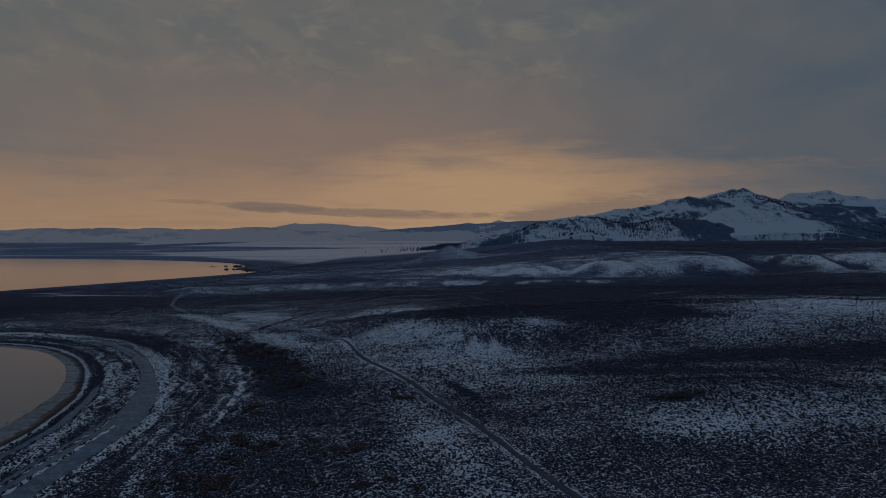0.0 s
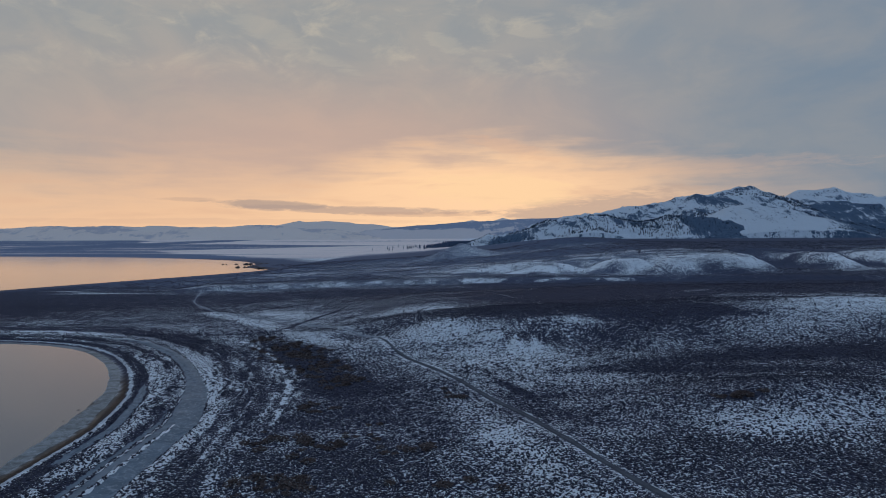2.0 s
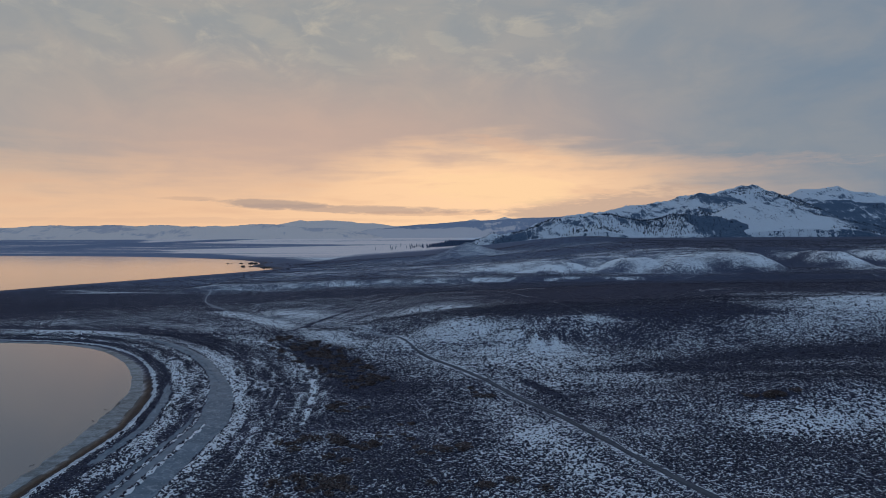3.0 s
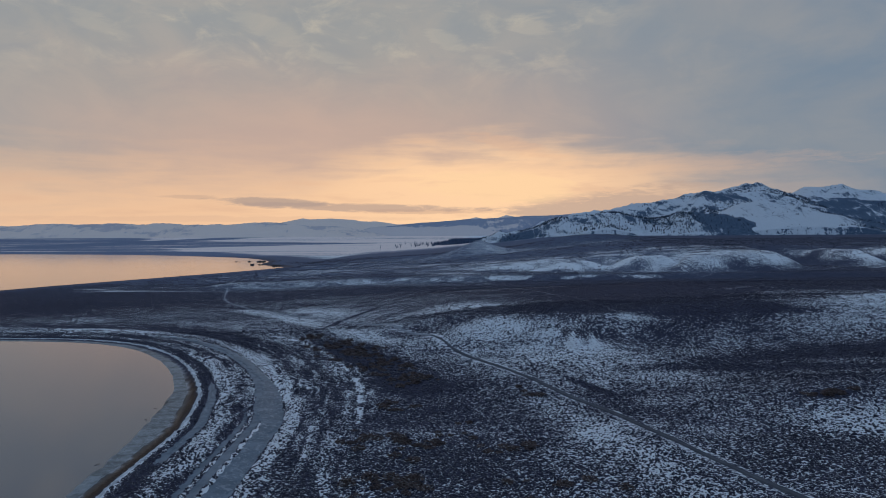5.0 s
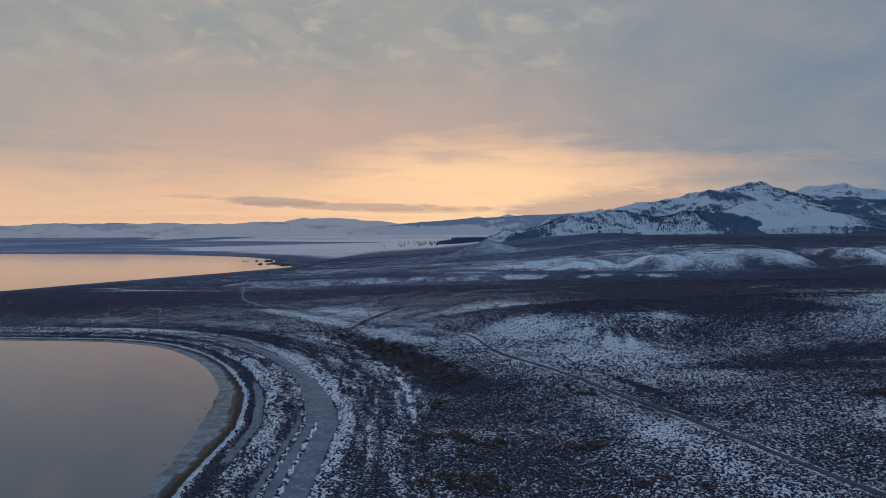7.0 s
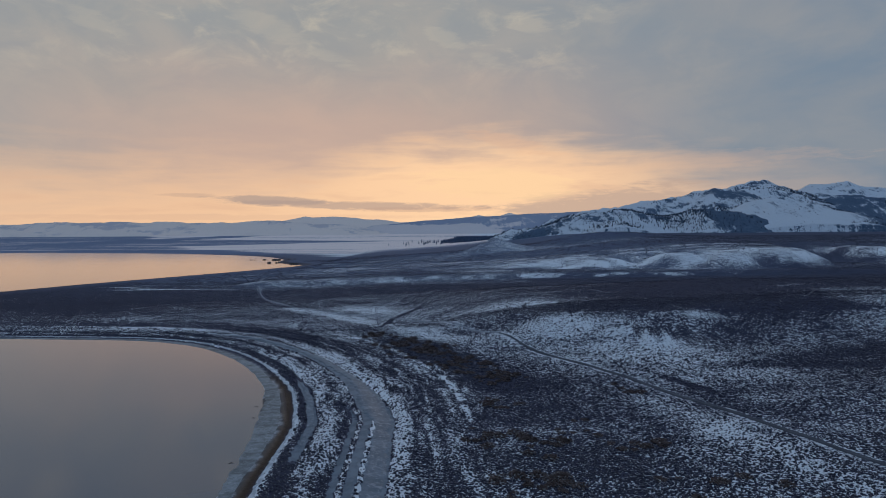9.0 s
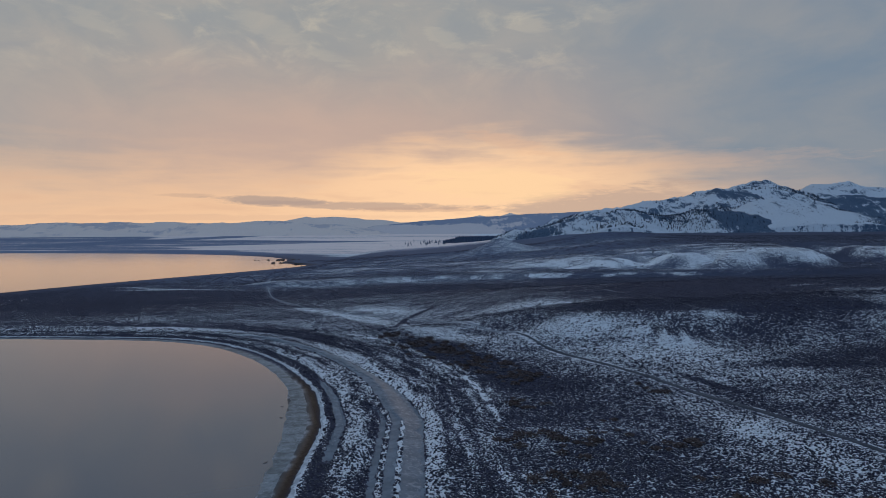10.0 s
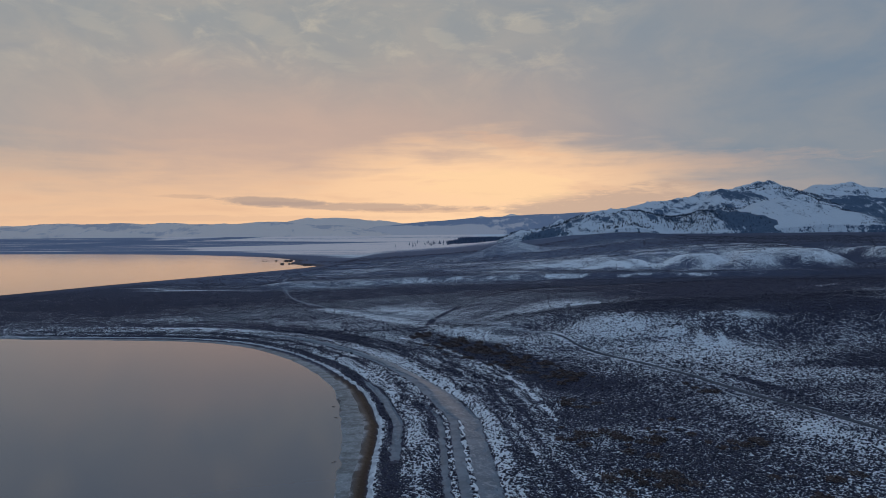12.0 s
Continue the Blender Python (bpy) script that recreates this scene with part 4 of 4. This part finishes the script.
def scatter(shapes, faces, x, y, z, r, h, rng):
    n = len(x)
    pick = shapes[rng.randint(len(shapes), size=n)]
    turn = rng.uniform(0, 2 * math.pi, n)
    c, s = np.cos(turn)[:, None], np.sin(turn)[:, None]
    stretch = rng.uniform(0.8, 1.3, n)[:, None]
    px, py = pick[..., 0] * r[:, None] * stretch, pick[..., 1] * r[:, None] / stretch
    v = np.stack([x[:, None] + px * c - py * s, y[:, None] + px * s + py * c, z[:, None] + pick[..., 2] * h[:, None]], -1)
    f = faces[None] + (np.arange(n) * shapes.shape[1])[:, None, None]
    return v.reshape(-1, 3), f.reshape(-1, faces.shape[1])


def grow(count, y0, y1, rng):
    """Random places in the widening strip ahead of the camera's line."""
    y = np.sqrt(rng.uniform(y0 * y0, y1 * y1, count))
    x = -45 + (y * 0.74 + 62) * rng.uniform(-1, 1, count)
    return x, y


def tuft_shapes(count, rng):
    """The same from farther off: a crown point over one jagged ring."""
    shapes = []
    for _ in range(count):
        shapes.append([(0.3 * rng.randn(), 0.3 * rng.randn(), 1.0)] + [(math.cos(a) * rng.uniform(0.6, 1.3), math.sin(a) * rng.uniform(0.6, 1.3), rng.uniform(-0.3, 0.25))
                                                                     for a in np.arange(4) * math.pi / 2])
    return np.array(shapes), np.array([(0, 1 + k, 1 + (k + 1) % 4) for k in range(4)])


def build_sagebrush():
    full, tuft = bush_shapes(14, RNG), tuft_shapes(24, RNG)
    verts, polys, start = [], [], 0
    for count, y0, y1, size, (shapes, faces) in ((80000, 84, 150, 1.0, full), (260000, 150, 330, 1.1, tuft), (130000, 330, 640, 1.5, tuft), (40000, 640, 1150, 3.2, tuft), (30000, 120, 240, 1.7, full), (13000, 200, 340, 2.1, full)):
        x, y = grow(count, y0, y1, RNG)
        d, along = lake_distance(x, y)
        z = height(x, y, d, along)
        s = snow_cover(x, y, z, d, along)
        ice = ice_cover(x, y, d, along)
        road = line_distance(x, y, ROAD)[0]
        want = np.clip(1.2 - 1.1 * s, 0.3, 0.85) * (0.3 if size in (1.7, 2.1) else 1.0) * (ice < 0.25) * (d > shelf_width(x, y) + 3.0) * (road > 2.1) * (d > 0)
        want = want * np.where((y > 440) & (d < 40), 0.1, 1)
        keep = RNG.rand(count) < want
        x, y, z = x[keep], y[keep], z[keep]
        r = size * RNG.uniform(0.12, 0.32, len(x)) * (1 + 0.4 * (fbm(x / 12, y / 12, 2, 95) - 0.5))
        v, f = scatter(shapes, faces, x, y, z, r, r * RNG.uniform(0.6, 1.1, len(x)), RNG)
        verts.append(v)
        polys.append(f + start)
        start += len(v)
    tagged(mesh_object("sagebrush", np.vstack(verts), np.vstack(polys), SAGE_M, smooth=False),
           "low dark sagebrush bushes scattered over thin snow", "bushes", kind="stuff")


build_sagebrush()


# ---------------------------------------------------------------- larger shrubs
def shrub_template(seed):
    rng = random.Random(seed)
    root = new("willow_shrub")
    stems = bmesh.new()
    for _ in range(7):
        a, lean = rng.uniform(0, 6.28), rng.uniform(0.2, 0.7)
        top = Vector((math.cos(a) * lean, math.sin(a) * lean, rng.uniform(0.6, 0.9)))
        base = Vector((0.1 * math.cos(a), 0.1 * math.sin(a), -0.15))
        side = Vector((-math.sin(a), math.cos(a), 0)) * 0.035
        out = Vector((math.cos(a), math.sin(a), 0)) * 0.035
        low = [stems.verts.new(base + v) for v in (side, out, -side)]
        tip = stems.verts.new(top)
        for k in range(3):
            stems.faces.new((low[k], low[(k + 1) % 3], tip))
    part("stems", stems, BARK_M, root)
    crown = bmesh.new()
    for _ in range(70):
        a, r, h = rng.uniform(0, 6.28), math.sqrt(rng.random()), rng.random()
        c = Vector((math.cos(a) * r, math.sin(a) * r, 0.12 + 0.75 * h * (1 - 0.6 * r * r)))
        vs = [crown.verts.new(c + Vector((rng.uniform(-1, 1), rng.uniform(-1, 1), rng.uniform(-0.8, 0.9))) * 0.30) for _ in range(4)]
        for tri in ((0, 1, 2), (0, 2, 3), (0, 3, 1), (1, 3, 2)):
            crown.faces.new([vs[i] for i in tri])
    part("crown", crown, SHRUB_M, root)
    return tagged(root, "dark leafless willow shrub standing in snowy brush", "shrub", "shrubs behind the beach")


def plant_shrubs():
    rng = random.Random(5)
    kinds = [shrub_template(k) for k in (1, 2, 3)]
    used, made = set(), 0
    spots = [(-100, 309, 6, 6, 18), (-87, 290, 8, 9, 34), (-74, 270, 9, 12, 52), (-61, 246, 8, 12, 46), (-52, 222, 8, 10, 30), (-50, 186, 7, 10, 10), (-42, 156, 10, 10, 22), (-49, 129, 7, 6, 26),
             (61, 171.5, 6, 1.8, 14), (-14, 198, 6, 6, 6), (-24, 148, 6, 4, 12), (-57, 156, 5, 8, 8), (-20, 120, 14, 10, 14)]
    for cx, cy, rx, ry, n in spots:
        for _ in range(n):
            x, y = cx + rng.gauss(0, 0.6) * rx, cy + rng.gauss(0, 0.6) * ry
            z = float(height(np.array([x]), np.array([y]))[0])
            size = rng.uniform(0.7, 1.8)
            kind = kinds[made % 3]
            m = pose(x, y, z, 0, 0, rng.uniform(0, 360)) @ Matrix.Diagonal((size, size, size * rng.uniform(0.55, 0.85), 1))
            if kind not in used:
                used.add(kind)
                kind.matrix_basis = m
            else:
                ob = copy_thing(kind, Matrix())
                ob.matrix_basis = m
            made += 1


plant_shrubs()


# ---------------------------------------------------------------- tufa rocks by the point
def rock_template(seed):
    rng = random.Random(seed)
    bm = bmesh.new()
    bmesh.ops.create_icosphere(bm, subdivisions=2, radius=1.0)
    for v in bm.verts:
        n = noise.noise(v.co * 1.7 + Vector((seed, 0, 0)))
        v.co *= 1 + 0.5 * n + rng.uniform(-0.08, 0.08)
        v.co.z *= 0.7
    me = bpy.data.meshes.new("tufa_rock")
    bm.to_mesh(me)
    bm.free()
    me.materials.append(ROCK_M)
    return me


def place_rocks():
    rng = random.Random(9)
    kinds = [rock_template(k) for k in range(4)]
    for cx, cy, sx, sy, n in ((-372, 1190, 34, 8, 16), (-303, 1030, 12, 6, 12), (-335, 1075, 14, 6, 6)):
        for _ in range(n):
            ob = new("tufa_rock", kinds[rng.randrange(4)])
            size = rng.uniform(1.0, 2.8)
            ob.matrix_basis = pose(cx + rng.gauss(0, 1) * sx * 0.6, cy + rng.gauss(0, 1) * sy * 0.6, 0.15, 0, 0, rng.uniform(0, 360)) @ Matrix.Diagonal((size * rng.uniform(1, 2.4), size, size, 1))
            tagged(ob, "low dark rock standing in shallow lake water", "rock", "rocks off the point")


place_rocks()


# ---------------------------------------------------------------- driftwood off the ice
DRIFTWOOD = [(-122.3, 191.1, 10), (-119.8, 179.5, -20), (-114.6, 144.8, 35)]


def drift_branch(seed):
    """A bent stick with side twigs, lying half in the water."""
    rng = random.Random(seed)
    bm = bmesh.new()

    def stick(a, b, r0, r1):
        way = (b - a).normalized()
        side = way.cross(Vector((0, 0, 1))).normalized()
        up = side.cross(way)
        rings = []
        for p, r in ((a, r0), ((a + b) / 2 + up * 0.06, (r0 + r1) / 2), (b, r1)):
            rings.append([bm.verts.new(p + side * r * math.cos(q * 1.257) + up * r * math.sin(q * 1.257)) for q in range(5)])
        for low, high in zip(rings[:-1], rings[1:]):
            for q in range(5):
                bm.faces.new((low[q], low[(q + 1) % 5], high[(q + 1) % 5], high[q]))
        bm.faces.new(rings[0][::-1])
        bm.faces.new(rings[-1])

    stick(Vector((-0.9, 0, -0.05)), Vector((0.8, 0.1, 0.22)), 0.10, 0.05)
    for _ in range(3):
        x = rng.uniform(-0.4, 0.6)
        stick(Vector((x, 0.03, 0.05)), Vector((x + rng.uniform(-0.3, 0.5), rng.uniform(-0.5, 0.5), rng.uniform(0.3, 0.6))), 0.05, 0.02)
    me = bpy.data.meshes.new("driftwood")
    bm.to_mesh(me)
    bm.free()
    me.materials.append(BARK_M)
    return me


for k, (x, y, turn) in enumerate(DRIFTWOOD):
    ob = new("driftwood", drift_branch(k))
    ob.matrix_basis = pose(x, y, 0.03, 0, 0, turn) @ Matrix.Diagonal((0.6, 0.6, 0.5, 1))
    tagged(ob, "dark bare driftwood branch lying in shallow water", "driftwood", "driftwood off the shore ice")


# ---------------------------------------------------------------- pines
def pine_template(seed):
    rng = random.Random(seed)
    root = new("pine_tree")
    trunk = bmesh.new()
    bmesh.ops.create_cone(trunk, cap_ends=True, segments=7, radius1=0.022, radius2=0.005, depth=1.02, matrix=Matrix.Translation((0, 0, 0.49)))
    part("trunk", trunk, BARK_M, root)
    crown = bmesh.new()
    for k in range(9):
        h = 0.22 + k * 0.088
        r = (0.17 - 0.016 * k) * rng.uniform(0.75, 1.15)
        tip = crown.verts.new((0, 0, h + 0.12))
        ring = [crown.verts.new((math.cos(a * 0.698) * r * rng.uniform(0.55, 1.25), math.sin(a * 0.698) * r * rng.uniform(0.55, 1.25), h + rng.uniform(-0.05, 0.02))) for a in range(9)]
        for a in range(9):
            crown.faces.new((ring[a], ring[(a + 1) % 9], tip))
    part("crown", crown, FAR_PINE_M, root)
    return tagged(root, "tall dark pine on the edge of the snow plain", "tree", "pines on the snow plain")


def plant_pines():
    rng = random.Random(21)
    kinds = [pine_template(k) for k in range(3)]
    used, made = set(), 0
    for _ in range(110):
        x = -10 - abs(rng.gauss(0, 75)) if rng.random() < 0.8 else rng.uniform(-230, -20)
        y = 2080 + rng.uniform(-140, 380)
        z = float(height(np.array([x]), np.array([y]))[0]) - 0.2
        size = rng.uniform(7, 14)
        m = pose(x, y, z, 0, 0, rng.uniform(0, 360)) @ Matrix.Diagonal((size, size, size, 1))
        kind = kinds[made % 3]
        if kind not in used:
            used.add(kind)
            kind.matrix_basis = m
        else:
            ob = copy_thing(kind, Matrix())
            ob.matrix_basis = m
        made += 1


plant_pines()


def conifer_shapes(count, rng):
    shapes = []
    for _ in range(count):
        pts = [(0, 0, 1.0)]
        for ring_z, ring_r in ((0.52, 0.16), (0.05, 0.24)):
            for k in range(5):
                a = k * 2 * math.pi / 5 + rng.uniform(-0.3, 0.3)
                q = ring_r * rng.uniform(0.6, 1.3)
                pts.append((math.cos(a) * q, math.sin(a) * q, ring_z * rng.uniform(0.8, 1.1)))
        shapes.append(pts)
    faces = []
    for k in range(5):
        j = (k + 1) % 5
        faces += [(0, 1 + k, 1 + j), (1 + k, 6 + k, 6 + j), (1 + k, 6 + j, 1 + j)]
    return np.array(shapes), np.array(faces)


def sample(patch, x, y):
    """The height of a mountain patch at a place."""
    _, X, Y, Z, _ = patch
    step = X[0, 1] - X[0, 0]
    i, j = (x - X[0, 0]) / step, (y - Y[0, 0]) / step
    i, j = np.clip(i, 0, X.shape[1] - 1.001), np.clip(j, 0, X.shape[0] - 1.001)
    a, b = i.astype(int), j.astype(int)
    u, v = i - a, j - b
    return (Z[b, a] * (1 - u) + Z[b, a + 1] * u) * (1 - v) + (Z[b + 1, a] * (1 - u) + Z[b + 1, a + 1] * u) * v


def wood(name, label, patch, count, size, mask):
    shapes, faces = conifer_shapes(8, RNG)
    _, X, Y, Z, _ = patch
    x = RNG.uniform(X.min() + 20, X.max() - 20, count)
    y = RNG.uniform(Y.min() + 20, Y.max() - 20, count)
    z = sample(patch, x, y)
    base = height(x, y, np.full(x.shape, 500.0))
    keep = (RNG.rand(count) < mask(x, y)) & (z > base)
    x, y, z = x[keep], y[keep], z[keep]
    h = RNG.uniform(*size, len(x))
    v, f = scatter(shapes, faces, x, y, z - 0.3, h, h, RNG)
    tagged(mesh_object(name, v, f, PINE_M, smooth=False), label, "trees", kind="stuff")


wood("ridge_pines", "small dark pines dotted over a snowy ridge", front, 46000, (2.2, 5.0),
     lambda x, y: np.clip(1.6 * (fbm(x / 60, y / 40, 3, 66) - 0.30), 0, 1) * (0.25 + 0.75 * blob(x, y, 330, 1440, 260, 45)) * (0.15 + 0.85 * sstep(x, 520, 450)))
wood("crater_pines", "sparse dark pines on a long snowy slope", main_m, 34000, (2.8, 5.5),
     lambda x, y: np.clip(3 * (fbm(x / 110, y / 60, 3, 67) - 0.5), 0, 1) * 0.5)
wood("dome_pines", "patches of dark pines on a snowy dome", dome, 5000, (2.5, 5),
     lambda x, y: np.clip(5 * (fbm(x / 60, y / 40, 3, 68) - 0.58) + 1.2 * sstep(x, 800, 940), 0, 1))
wood("peak_woods", "dark conifer woods on the flank of a snowy peak", peak, 42000, (4.5, 8),
     lambda x, y: np.clip(3.2 * (fbm(x / 150, y / 70, 4, 69) - 0.42) * sstep(x, 900, 1100), 0, 1) * sstep(y, 2400, 2340))


def plain_wood():
    """Dark belt of trees behind the cone, where the snow plain meets the hills."""
    shapes, faces = conifer_shapes(8, RNG)
    n = 5200
    y = RNG.uniform(2250, 3100, n)
    x = RNG.uniform(-80, 420, n)
    edge = -60 + (y - 2250) * 0.06 + 90 * (fbm(y / 60, y * 0, 3, 97) - 0.5)
    keep = (x > edge) & (RNG.rand(n) < 0.35 + 0.65 * sstep(x - edge, 0, 60)) & (fbm(x / 200, y / 45, 3, 98) > 0.42)
    x, y = x[keep], y[keep]
    h = RNG.uniform(8, 16, len(x))
    v, f = scatter(shapes, faces, x, y, height(x, y) - 0.3, h * 1.3, h, RNG)
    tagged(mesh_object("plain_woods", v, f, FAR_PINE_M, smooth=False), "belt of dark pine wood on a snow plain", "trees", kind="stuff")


plain_wood()
